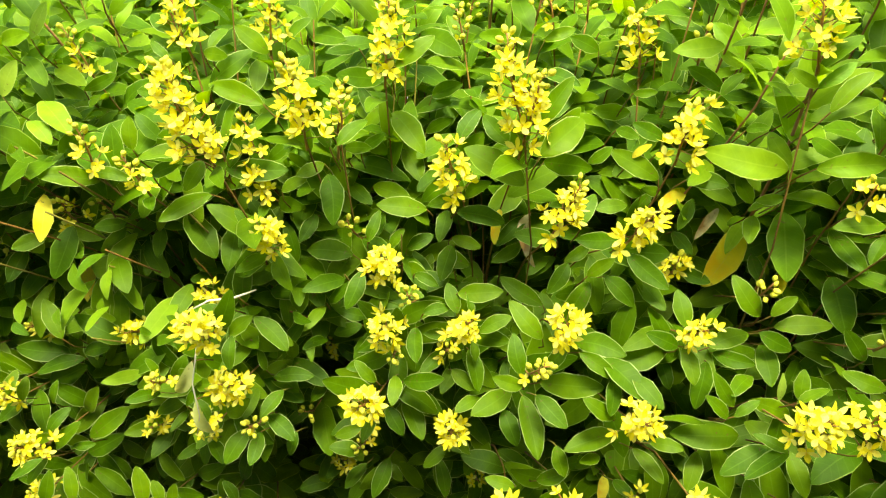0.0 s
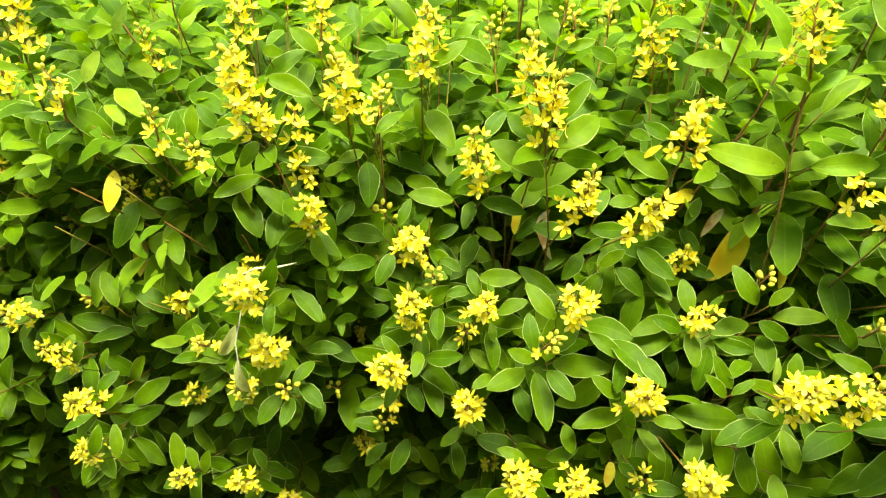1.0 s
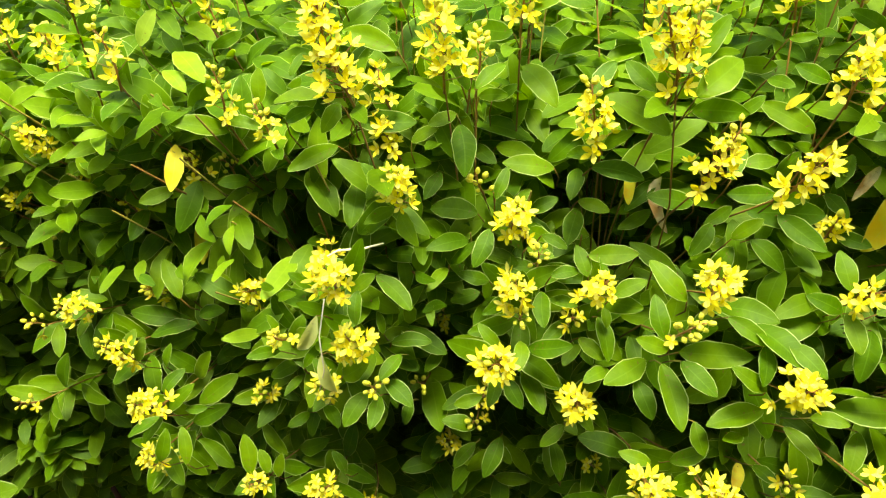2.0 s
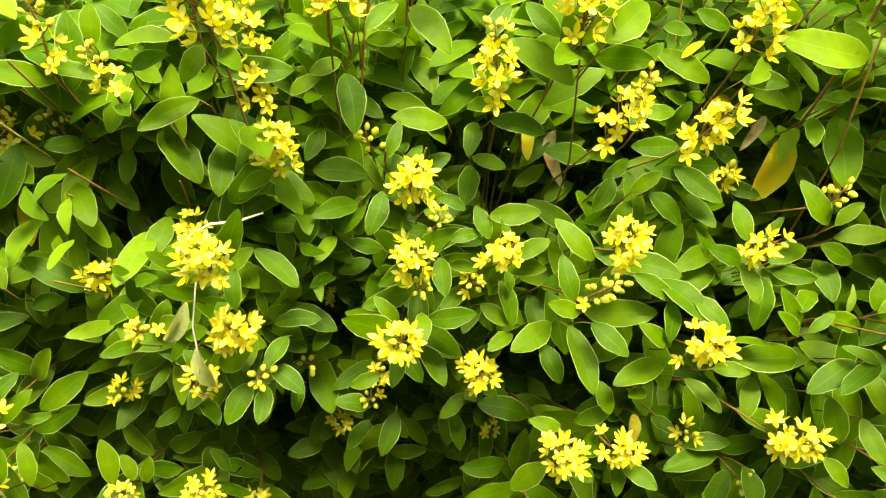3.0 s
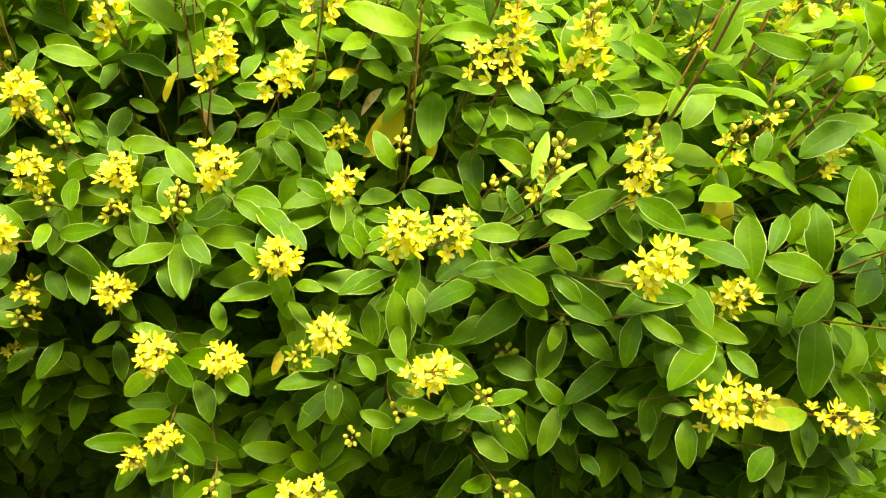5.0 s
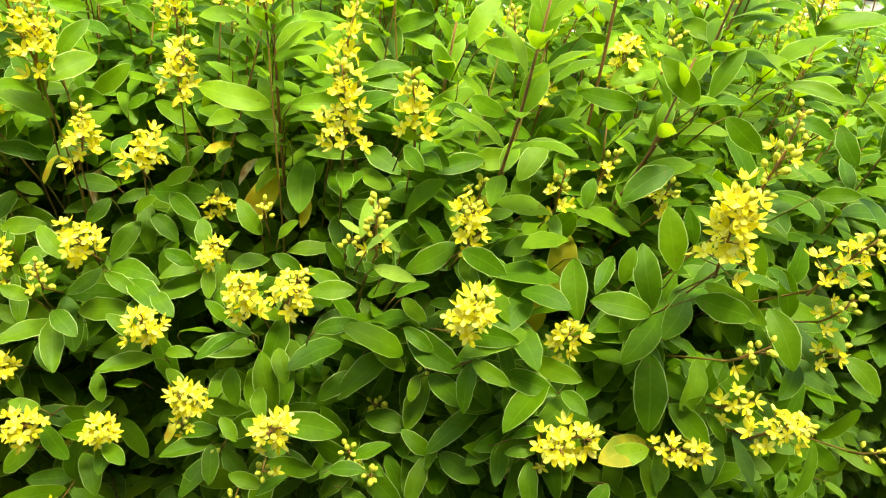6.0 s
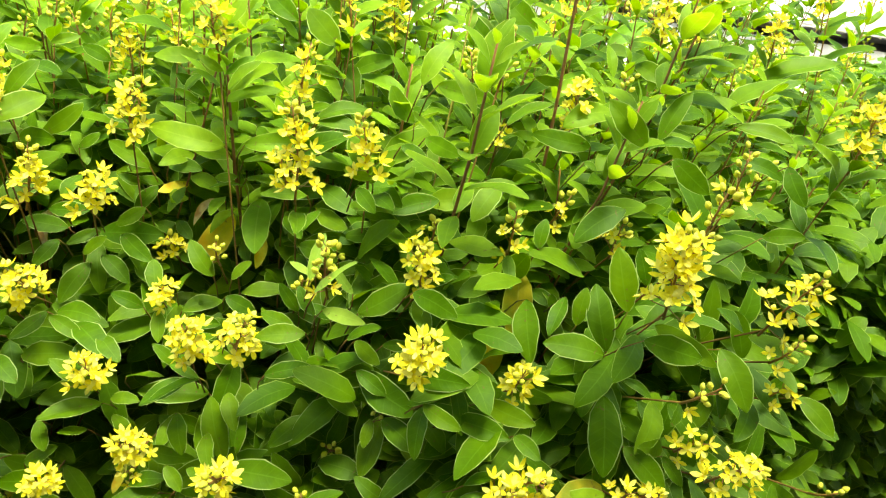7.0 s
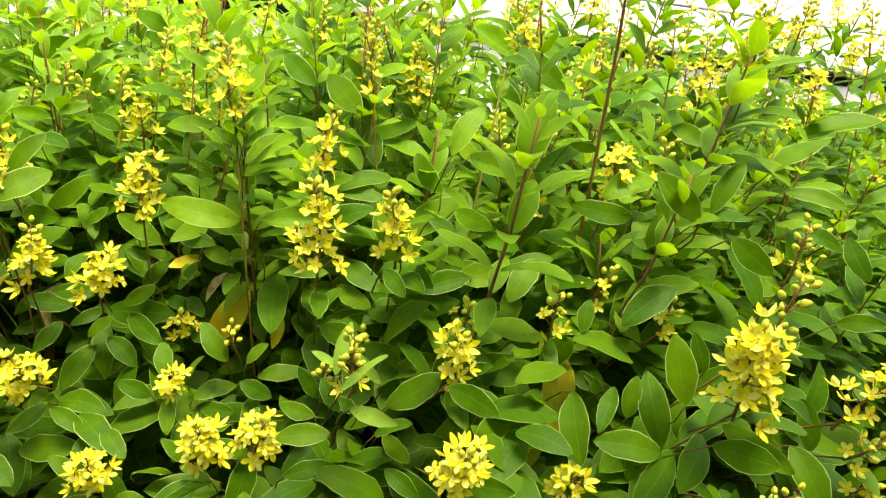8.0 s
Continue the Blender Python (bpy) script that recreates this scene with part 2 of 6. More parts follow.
PALE = [grid_mesh("withered_leaf", *leaf_grid(shape, 0.8, 0.8, 0.2, 0.4), leaf_pale) for _ in range(2)]
DRY = [grid_mesh("dry_leaf", *leaf_grid(shape, 0.75, 0.9, 0.3, 0.5), leaf_dry) for _ in range(3)]


def leaf_pose(root, tip, face, roll=0.0, wide=1.0):
    """Pose of a blade from its root to its tip with its upper side towards face."""
    d = Vector(tip) - Vector(root)
    size = d.length
    d.normalize()
    n = Vector(face) - d * Vector(face).dot(d)
    n = n.normalized() if n.length > 1e-4 else d.orthogonal().normalized()
    n = (Matrix.Rotation(roll, 3, d) @ n).normalized()
    m = Matrix((d, n.cross(d), n)).transposed().to_4x4()
    return Matrix.Translation(root) @ m @ Matrix.Diagonal((size, size * wide, size, 1))


def flower_mesh(rng, cup):
    """Five pointed petals on narrow claws round a small cone of stamens, one unit in radius."""
    bm = bmesh.new()
    for i in range(5):
        a = i * math.tau / 5 + rng.uniform(-0.14, 0.14)
        lift, size, wide = cup + rng.uniform(-0.15, 0.2), rng.uniform(0.84, 1.06), rng.uniform(0.24, 0.30)
        turn = Matrix.Rotation(a, 3, "Z")
        spots = [(0.0, 0, 0.02), (0.24, 0.17, 0), (0.24, -0.17, 0), (0.58, wide, 0.03), (0.56, 0, -0.04), (0.58, -wide, 0.03), (0.84, 0.70 * wide, 0.02), (0.84, -0.70 * wide, 0.02), (1.02, 0, 0.0)]
        v = [bm.verts.new(turn @ Vector((x * size, y, z + lift * x * x))) for x, y, z in spots]
        for f in ((0, 2, 4, 1), (1, 4, 3), (2, 5, 4), (3, 4, 6), (4, 5, 7), (4, 7, 8, 6)):
            bm.faces.new([v[k] for k in f])
    for i in range(6):
        a = i * math.tau / 6
        foot = [bm.verts.new((0.09 * math.cos(a + s), 0.09 * math.sin(a + s), 0.02)) for s in (-0.5, 0.5)]
        tip = bm.verts.new((0.17 * math.cos(a), 0.17 * math.sin(a), 0.30 + 0.1 * rng.random()))
        bm.faces.new((*foot, tip)).material_index = 1
    mesh = bpy.data.meshes.new("flower")
    bm.normal_update()
    bm.to_mesh(mesh)
    bm.free()
    mesh.materials.append(petal_yellow)
    mesh.materials.append(stamen_orange)
    return mesh


FLOWER = [flower_mesh(shape, c) for c in (0.05, 0.15, 0.3, 0.45, 0.7, 0.95)]


def bud_mesh(rng):
    bm = bmesh.new()
    bmesh.ops.create_uvsphere(bm, u_segments=6, v_segments=4, radius=0.5)
    for v in bm.verts:
        v.co.z *= 1.35
        k = 1.0 - 0.35 * max(v.co.z, 0)
        v.co.x *= k * rng.uniform(0.95, 1.05)
        v.co.y *= k
    for f in bm.faces:
        f.smooth = True
    mesh = bpy.data.meshes.new("bud")
    bm.to_mesh(mesh)
    bm.free()
    mesh.materials.append(bud_yellow)
    return mesh


BUD = [bud_mesh(shape) for _ in range(3)]


def towards(d, spin=0.0):
    """Turn that brings +z to d."""
    return d.to_track_quat("Z", "Y").to_matrix().to_4x4() @ Matrix.Rotation(spin, 4, "Z")


def flower_spike(shrub, middle, axis, length, flowers, buds, rng):
    """Spike of open flowers below and buds above; returns it and its foot."""
    axis = axis.normalized()
    foot = middle - axis * length * 0.5
    side = axis.orthogonal().normalized()
    bm = bmesh.new()
    bend = side * length * rng.uniform(-0.08, 0.08)
    at = lambda s: foot + axis * length * s + bend * math.sin(math.pi * s)  # noqa: E731
    full = middle.z > 1.13 and flowers > 6
    flowers = int(flowers * (2.0 if full else 1.6))
    tube(bm, [at(s) for s in (-0.1, 0.3, 0.65, 1.0)], [0.0011, 0.0010, 0.0008, 0.0005], 5)
    total, seats = flowers + buds, []
    spin = rng.uniform(0, 6.3)
    for i in range(total):
        s = (i + 0.5) / total
        spin += 2.4 + rng.uniform(-0.35, 0.35)
        out = Matrix.Rotation(spin, 3, axis) @ side
        if i < flowers:
            reach, up = rng.uniform(0.006, 0.0150) * (1.08 - 0.3 * s) * min(1.35, 0.85 + 0.015 * flowers), rng.uniform(0.1, 0.7) + 0.9 * s
        else:
            reach, up = rng.uniform(0.005, 0.0095) * (1.15 - 0.5 * s), rng.uniform(0.5, 1.0) + 0.4 * s
        d = (out + axis * up).normalized()
        p = at(s * 0.94 + 0.04)
        head = p + d * reach
        tube(bm, [p, p + d * reach * 0.5 - axis * 0.0006, head], [0.00045, 0.0004, 0.0004], 3)
        seats.append((head, d, i < flowers))
    spike = part("flower_spike", bm, stalk_red, shrub)
    for head, d, is_open in seats:
        if is_open:
            size = rng.uniform(0.0057, 0.0076) * (1.1 if full else 1.0)
            face = (d + Vector((rng.uniform(-0.3, 0.3), rng.uniform(-0.35, 0.1), rng.uniform(0.1, 0.9)))).normalized()
            link("flower", rng.choice(FLOWER), spike, Matrix.Translation(head) @ towards(face, rng.uniform(0, 6.3)) @ Matrix.Scale(size, 4))
        else:
            size = rng.uniform(0.0038, 0.0056)
            link("bud", rng.choice(BUD), spike, Matrix.Translation(head + d * size * 0.5) @ towards(d) @ Matrix.Scale(size, 4))
    return spike, foot


class Mass:
    """Gathers many blades into one mesh."""

    def __init__(self):
        self.points, self.uvs, self.faces = [], [], []

    def add(self, blade, m):
        start = len(self.points)
        self.points += [tuple(m @ Vector(p)) for p in blade[0]]
        self.uvs += blade[1]
        self.faces += [tuple(start + k for k in f) for f in blade[2]]


def stem_path(foot, axis, fork, steps=7):
    """Curve from a shoot's tip down to the fork that it springs from."""
    reach = (foot - fork).length
    dive = min(1.0, max(0.0, -1.6 * axis.y))
    a, c, d = foot, fork + Vector((0, 0.05, reach * 0.35)), fork
    b = foot - axis * reach * (0.42 - 0.28 * dive) + Vector((0, (0.04 + 0.24 * dive) * reach, -0.04 * reach))
    path = []
    for i in range(steps):
        s = i / (steps - 1)
        path.append(a * (1 - s) ** 3 + b * 3 * s * (1 - s) ** 2 + c * 3 * s * s * (1 - s) + d * s ** 3)
    return path


def leafy(put, path, rng, pairs, small=0.026, big=0.05, gap=0.016, rise=(0.8, 0.1)):
    """Opposite pairs of leaves down a shoot's path, each pair turned a quarter; put(root, tip, face) places one."""
    axis = (path[0] - path[1]).normalized()
    side = Matrix.Rotation(rng.uniform(0, 6.3), 3, axis) @ axis.orthogonal().normalized()
    s, at, left = 0.004, 0, (path[0] - path[1]).length
    for i in range(pairs):
        while s > left and at < len(path) - 2:
            s -= left
            at += 1
            left = (path[at] - path[at + 1]).length
        axis = (path[at] - path[at + 1]).normalized()
        node_at = path[at] - axis * s
        side = (side - axis * side.dot(axis)).normalized()
        size = small + (big - small) * min(1.0, (i + 0.6) / 2.6)
        for sign in (1, -1):
            if rng.random() < 0.04 * i:
                continue
            out = side * sign
            lift = max(rise[1], rise[0] - 0.2 * i) + rng.uniform(-0.3, 0.3)
            d = (out + axis * lift + Vector((0, -0.15, -0.10))).normalized()
            n = size * rng.uniform(0.82, 1.15)
            put(node_at + d * 0.003, node_at + d * (n + 0.003), axis + Vector((0, -0.45, 0.4)) - out * 0.1)
        side = Matrix.Rotation(math.pi / 2 + rng.uniform(-0.35, 0.35), 3, axis) @ side
        s += gap * (1 + 0.12 * i) * rng.uniform(0.8, 1.2)


# ---- the setting ----
def slab(name, lo, hi, mat, bevel=0.01, parent=None, label=""):
    bm = bmesh.new()
    bmesh.ops.create_cube(bm, size=1.0)
    for v in bm.verts:
        v.co = Vector([lo[k] + (v.co[k] + 0.5) * (hi[k] - lo[k]) for k in range(3)])
    if bevel:
        bmesh.ops.bevel(bm, geom=bm.edges[:], offset=bevel, segments=2, affect="EDGES")
    return part(name, bm, mat, parent, label, smooth=False)


def ground_sheet():
    bm = bmesh.new()
    cells = [-60, -20, -8, -4, -2.5, -1.8, -1.2, -0.8, -0.4, 0, 0.4, 0.8, 1.2, 1.8, 2.5, 4, 8, 20, 60]
    grid = [[bm.verts.new((x, y, 0.03 * noise.noise((x * 2, y * 2, 0)) if max(abs(x), abs(y)) < 2 else 0.0)) for x in cells] for y in cells]
    for j in range(len(cells) - 1):
        for i in range(len(cells) - 1):
            bm.faces.new((grid[j][i], grid[j][i + 1], grid[j + 1][i + 1], grid[j + 1][i]))
    return tagged(part("ground", bm, soil_brown), "bare dark brown soil under the hedge", "ground", kind="structure")


ground_sheet()
tagged(slab("pavement", (-9, 1.75, -0.1), (9, 3.1, 0.06), paving_pale), "pale concrete path behind the hedge", "pavement", kind="structure")
# unseen wall, added to shade the lower front; dark to cut bounced light
tagged(slab("wall_front", (-9, -1.6, -0.1), (9, -1.3, 4.9), wall_grey, 0.015), "unseen plain grey wall added to shade the front of the hedge", "wall", kind="structure")
tagged(slab("wall_back", (-9, 3.1, -0.1), (9, 3.7, 1.535), render_white, 0.015), "white rendered garden wall in bright light", "wall", kind="structure")
# grey face in the white wall, so that the joint's shade comes out darker
tagged(slab("wall_recess", (-9, 3.5, 1.531), (9, 3.7, 1.615), wall_grey, 0.004), "shadowed joint between the wall and its coping", "wall", kind="structure")
top = tagged(slab("wall_top", (-9, 3.03, 1.612), (9, 3.7, 2.6), render_white, 0.01), "white coursed upper part of the garden wall", "wall", kind="structure")


def wall_blocks():
    """Courses of pale blocks that face the upper wall."""
    bm = bmesh.new()
    bmesh.ops.create_cube(bm, size=1.0)
    for v in bm.verts:
        v.co = Vector((v.co.x * 0.592, v.co.y * 0.03, v.co.z * 0.192))
    bmesh.ops.bevel(bm, geom=bm.edges[:], offset=0.008, segments=1, affect="EDGES")
    mesh = bpy.data.meshes.new("block")
    bm.to_mesh(mesh)
    bm.free()
    mesh.materials.append(render_white)
    rng = random.Random(4)
    for row in range(5):
        for i in range(15):
            link("block", mesh, top, Matrix.Translation((-4.2 + 0.6 * i + 0.3 * (row % 2), 3.02 + rng.uniform(-0.003, 0.003), 1.714 + 0.2 * row)))


wall_blocks()


# ---- the hedge ----
def face_y(x, z):
    """Depth of the hedge's front at a place along it."""
    y = 0.50 + 0.06 * min(1.0, max(0.0, (-0.3 - x) / 0.12)) if x < 0.0 else 0.50 - 0.60 * x if x < 0.45 else 0.23 + 0.35 * max(0.0, x - 0.62)
    y += 0.09 * max(0.0, 1.0 - ((x - 0.24) / 0.15) ** 2) * min(1.0, max(0.0, (z - 0.98) / 0.14))
    return y + 0.05 * math.sin(x * 9.0 + z * 7.0) * 0.6 + 0.04 * math.sin(x * 23.0 - z * 17.0) * 0.5 + (max(0.0, z - 1.16) * 0.4 if x < 0.0 else max(0.0, z - 1.04) * 0.42)


# last two roots are unseen, added to carry the ends that block side light
ROOTS = [(-0.95, 0.72), (-0.55, 0.72), (-0.18, 0.70), (0.18, 0.62), (0.52, 0.46), (0.92, 0.50), (1.35, 0.66), (-0.75, 1.12), (-0.25, 1.10), (0.25, 1.05), (0.72, 0.92), (1.15, 1.05), (1.75, 0.82), (-1.4, 0.86)]
SHRUBS = []
for k, (x, y) in enumerate(ROOTS):
    ob = new("flowering_shrub")
    ob.location = (x, y, 0)
    SHRUBS.append(tagged(ob, "green-leaved shrub with bright yellow flower spikes growing in a hedge", "shrub", "shrubs of the hedge"))
# parts are placed in world metres, so each shrub's parts hang on its root by this shift
bpy.context.view_layer.update()


def nearest_shrub(p):
    return min(range(len(ROOTS)), key=lambda k: (ROOTS[k][0] - p[0]) ** 2 + (ROOTS[k][1] + 0.05 - p[1]) ** 2)


def settle(ob, shrub):
    ob.matrix_basis = Matrix.Translation(-Vector(shrub.location)) @ ob.matrix_basis
    return ob


def forks_of(k):
    """Branches of a shrub, and the forks at their tops from which the shoots spring."""
    rng = random.Random(70 + k)
    x, y = ROOTS[k]
    tops = []
    for i in range(18):
        a = i * 2.4 + rng.uniform(-0.3, 0.3)
        r = 0.05 + 0.010 * i
        top = Vector((x + 1.15 * r * math.cos(a), y + 0.08 + 0.7 * r * math.sin(a), rng.uniform(0.32, 0.62)))
        base = Vector((x + 0.04 * math.cos(a), y + 0.04 * math.sin(a), -0.02))
        bm = bmesh.new()
        tube(bm, [base, base.lerp(top, 0.35) + Vector((0, 0, 0.06)), base.lerp(top, 0.7) + Vector((0, 0, 0.05)), top], [0.008, 0.006, 0.0042, 0.0026], 6)
        settle(part("branch", bm, bark_brown, SHRUBS[k]), SHRUBS[k])
        tops.append(top)
    return tops


FORKS = [forks_of(k) for k in range(len(ROOTS))]


def fork_near(k, foot):
    """The fork below a shoot's foot that lies nearest."""
    return min(FORKS[k], key=lambda f: (f - foot).length + 1.5 * abs(f.x - foot.x) + max(0.0, f.z - foot.z + 0.12) * 4)


LEAVES = [0] * len(ROOTS)
mass = [Mass() for _ in ROOTS]
lit_tips = [Mass() for _ in ROOTS]
STEMS = [bmesh.new() for _ in ROOTS]


CROWD = {}


def claim(at, reach):
    """Marks a place as taken, so that the loose growth keeps clear of it."""
    CROWD.setdefault(tuple(int(math.floor(c / 0.04)) for c in at), []).append((Vector(at), reach))


def crowded(at, near_by=1.0):
    i, j, k = (int(math.floor(c / 0.04)) for c in at)
    near = (CROWD.get((a, b, c), ()) for a in (i - 1, i, i + 1) for b in (j - 1, j, j + 1) for c in (k - 1, k, k + 1))
    return any((p - at).length < r * near_by for some in near for p, r in some)


def hollow(x, y, z, reach=0.035):
    """A gap in the foliage that goes back into the shade of the hedge."""
    for back in (-0.03, 0.0, 0.03, 0.06, 0.09, 0.12):
        claim((x, y + back, z - 0.55 * back), reach)


KINDS = {"leaf": ("leaf", LEAF, ""), "lit_lime": ("leaf", LIT_LIME, "light yellow-green leaf"), "young": ("young_leaf", YOUNG, "pale young leaf"), "yellow": ("yellow_leaf", YELLOW, "yellowed leaf"), "olive": ("yellowing_leaf", OLIVE, "dull leaf turning from green to yellow"), "dry": ("dry_leaf", DRY, "withered tan leaf"), "pale": ("withered_leaf", PALE, "limp pale green leaf")}


def leaf(root, tip, face, kind="leaf", wide=1.0):
    """One leaf, a part of the shrub that it stands in, on a short twig."""
    root, tip = Vector(root), Vector(tip)
    k = nearest_shrub(root)
    name, meshes, label = KINDS[kind]
    LEAVES[k] += 1
    settle(link(name, meshes[LEAVES[k] % len(meshes)], SHRUBS[k], leaf_pose(root, tip, face, 0.0, wide), label), SHRUBS[k])
    wider = 0.032 if kind in ("yellow", "olive", "dry") else 0.022
    for out in (0.0, 0.025, 0.05, 0.075, 0.1, 0.13):
        claim((root + tip) / 2 + Vector((0, -out, out * 0.5)), wider)
        claim(root.lerp(tip, 0.85) + Vector((0, -out, out * 0.5)), 0.015)
    back = root + (root - tip) * 0.12 + Vector((0, 0.012, -0.012))
    tube(STEMS[k], [root, back, back + Vector((0, 0.022, -0.018))], [0.0005, 0.0006, 0.0006], 4)


def sprout(root, tip, face, roll, rng):
    """A leaf of the loose growth, left out where it would crowd another."""
    if crowded((root + tip) / 2, 0.75) or crowded(tip, 0.75):
        return
    k = nearest_shrub(root)
    m = leaf_pose(root, tip, face, roll)
    if LEAVES[k] >= 300:
        mass[k].add(rng.choice(BLADES), m)
        return
    LEAVES[k] += 1
    settle(link("leaf", rng.choice(LEAF), SHRUBS[k], m), SHRUBS[k])


def shoot(x, y, z, length, flowers, buds, lean=None):
    """A flowering shoot: spike (centimetres long) with its middle at x, y, z, leaves under it and its stem."""
    rng = random.Random(int(abs(x) * 1e5) + int(z * 1e6))
    k = nearest_shrub((x, y))
    out = lean if lean is not None else min(1.3, max(0.05, (1.28 - z) * 4.6))
    axis = Vector((rng.uniform(-0.25, 0.25), -out + rng.uniform(-0.12, 0.12), 1.0)).normalized()
    spike, foot = flower_spike(SHRUBS[k], Vector((x, y, z)), axis, length / 100, flowers, buds, rng)
    settle(spike, SHRUBS[k])
    for ahead in (0.0, 0.03, 0.06):
        claim((x, y - ahead, z + 0.5 * ahead), 0.027)
    path = stem_path(foot, axis, fork_near(k, foot))
    leafy(lambda r, t, f: sprout(r, t, f, rng.uniform(-0.3, 0.3), rng), path, rng, 12 if z > 1.2 else 9, gap=0.016, rise=(1.0, 0.45) if z > 1.2 else (0.8, 0.1))
    bm = bmesh.new()
    tube(bm, path, [0.0008, 0.0008, 0.0009, 0.0009, 0.0010, 0.0012, 0.0015], 5)
    settle(part("stem", bm, twig_red, SHRUBS[k]), SHRUBS[k])


# leaves of the outer growth, along the hedge
leaf((-0.407, 0.482, 0.940), (-0.402, 0.496, 0.959), (0.33, -0.80, 0.49), wide=1.18)
leaf((-0.405, 0.493, 0.923), (-0.401, 0.504, 0.944), (0.43, -0.81, 0.39), wide=1.18)
leaf((-0.401, 0.590, 1.019), (-0.424, 0.565, 0.994), (0.37, -0.81, 0.45), wide=1.18)
leaf((-0.397, 0.557, 1.057), (-0.403, 0.527, 1.037), (0.46, -0.56, 0.69), wide=1.18)
leaf((-0.397, 0.538, 1.085), (-0.369, 0.544, 1.102), (-0.04, -0.94, 0.35))
leaf((-0.395, 0.595, 1.030), (-0.364, 0.556, 1.003), (0.28, -0.37, 0.89), wide=0.89)
leaf((-0.393, 0.516, 0.900), (-0.388, 0.522, 0.924), (-0.21, -0.94, 0.27), wide=0.93)
leaf((-0.388, 0.562, 0.929), (-0.445, 0.559, 0.938), (0.15, -0.65, 0.74), wide=1.08)
leaf((-0.372, 0.469, 0.906), (-0.355, 0.483, 0.924), (0.10, -0.84, 0.53), wide=1.18)
leaf((-0.372, 0.471, 0.882), (-0.347, 0.477, 0.910), (-0.20, -0.91, 0.36), wide=0.94)
leaf((-0.368, 0.548, 0.932), (-0.415, 0.536, 0.923), (-0.03, -0.55, 0.84), wide=0.93)
leaf((-0.363, 0.510, 0.859), (-0.325, 0.529, 0.884), (0.09, -0.86, 0.51), wide=1.18)
leaf((-0.363, 0.591, 1.032), (-0.350, 0.550, 1.003), (0.09, -0.56, 0.83), "yellow", wide=0.90)
leaf((-0.360, 0.478, 0.879), (-0.338, 0.481, 0.880), (0.02, -0.73, 0.69), wide=1.18)
leaf((-0.355, 0.414, 0.874), (-0.347, 0.421, 0.904), (0.34, -0.93, 0.12), wide=0.96)
leaf((-0.355, 0.431, 0.911), (-0.382, 0.417, 0.899), (-0.13, -0.47, 0.87), wide=0.93)
leaf((-0.354, 0.528, 0.972), (-0.366, 0.541, 1.001), (0.57, -0.65, 0.51), wide=1.18)
leaf((-0.353, 0.503, 0.990), (-0.373, 0.525, 1.021), (0.42, -0.58, 0.70), wide=0.92)
leaf((-0.350, 0.524, 0.958), (-0.319, 0.519, 0.969), (-0.31, -0.82, 0.48), wide=1.18)
leaf((-0.349, 0.525, 1.119), (-0.361, 0.525, 1.125), (0.30, -0.78, 0.55), wide=1.18)
leaf((-0.346, 0.562, 1.237), (-0.325, 0.544, 1.219), (0.24, -0.51, 0.83), "lit_lime", wide=1.18)
leaf((-0.342, 0.514, 1.095), (-0.365, 0.495, 1.090), (0.40, -0.65, 0.64), wide=1.18)
leaf((-0.342, 0.512, 1.217), (-0.326, 0.518, 1.244), (0.22, -0.97, 0.09), "young", wide=1.18)
leaf((-0.339, 0.527, 1.255), (-0.314, 0.523, 1.263), (-0.20, -0.97, 0.16), "lit_lime", wide=1.18)
leaf((-0.338, 0.425, 0.861), (-0.345, 0.442, 0.890), (0.29, -0.80, 0.53))
leaf((-0.317, 0.488, 1.144), (-0.317, 0.464, 1.114), (0.36, -0.70, 0.61), "yellow", wide=1.17)
leaf((-0.336, 0.586, 1.224), (-0.301, 0.560, 1.214), (-0.09, -0.47, 0.88), "lit_lime")
leaf((-0.336, 0.584, 1.230), (-0.309, 0.587, 1.241), (-0.12, -0.88, 0.47), "lit_lime", wide=0.93)
leaf((-0.331, 0.569, 1.051), (-0.360, 0.554, 1.055), (0.46, -0.75, 0.47), wide=1.06)
leaf((-0.331, 0.552, 1.253), (-0.320, 0.568, 1.279), (0.46, -0.83, 0.33), "young")
leaf((-0.330, 0.228, 1.108), (-0.308, 0.220, 1.095), (0.35, -0.43, 0.83), wide=1.18)
leaf((-0.328, 0.578, 1.036), (-0.339, 0.562, 1.013), (0.13, -0.84, 0.53), wide=1.12)
leaf((-0.324, 0.522, 0.935), (-0.294, 0.505, 0.935), (-0.23, -0.41, 0.88), wide=1.18)
leaf((-0.324, 0.506, 1.199), (-0.302, 0.490, 1.188), (0.14, -0.43, 0.89), "lit_lime", wide=1.18)
leaf((-0.323, 0.654, 1.197), (-0.294, 0.669, 1.219), (0.15, -0.90, 0.42), wide=0.94)
leaf((-0.317, 0.581, 1.037), (-0.303, 0.539, 0.994), (0.07, -0.70, 0.71), wide=1.10)
leaf((-0.317, 0.520, 1.211), (-0.287, 0.494, 1.196), (0.16, -0.34, 0.93), "lit_lime", wide=1.18)
leaf((-0.315, 0.204, 1.095), (-0.278, 0.194, 1.085), (0.17, -0.34, 0.93), wide=1.18)
leaf((-0.315, 0.582, 1.203), (-0.289, 0.593, 1.215), (0.29, -0.94, 0.20))
leaf((-0.313, 0.185, 1.066), (-0.270, 0.197, 1.077), (0.03, -0.72, 0.70), wide=1.17)
leaf((-0.308, 0.622, 1.203), (-0.313, 0.638, 1.231), (0.20, -0.84, 0.50))
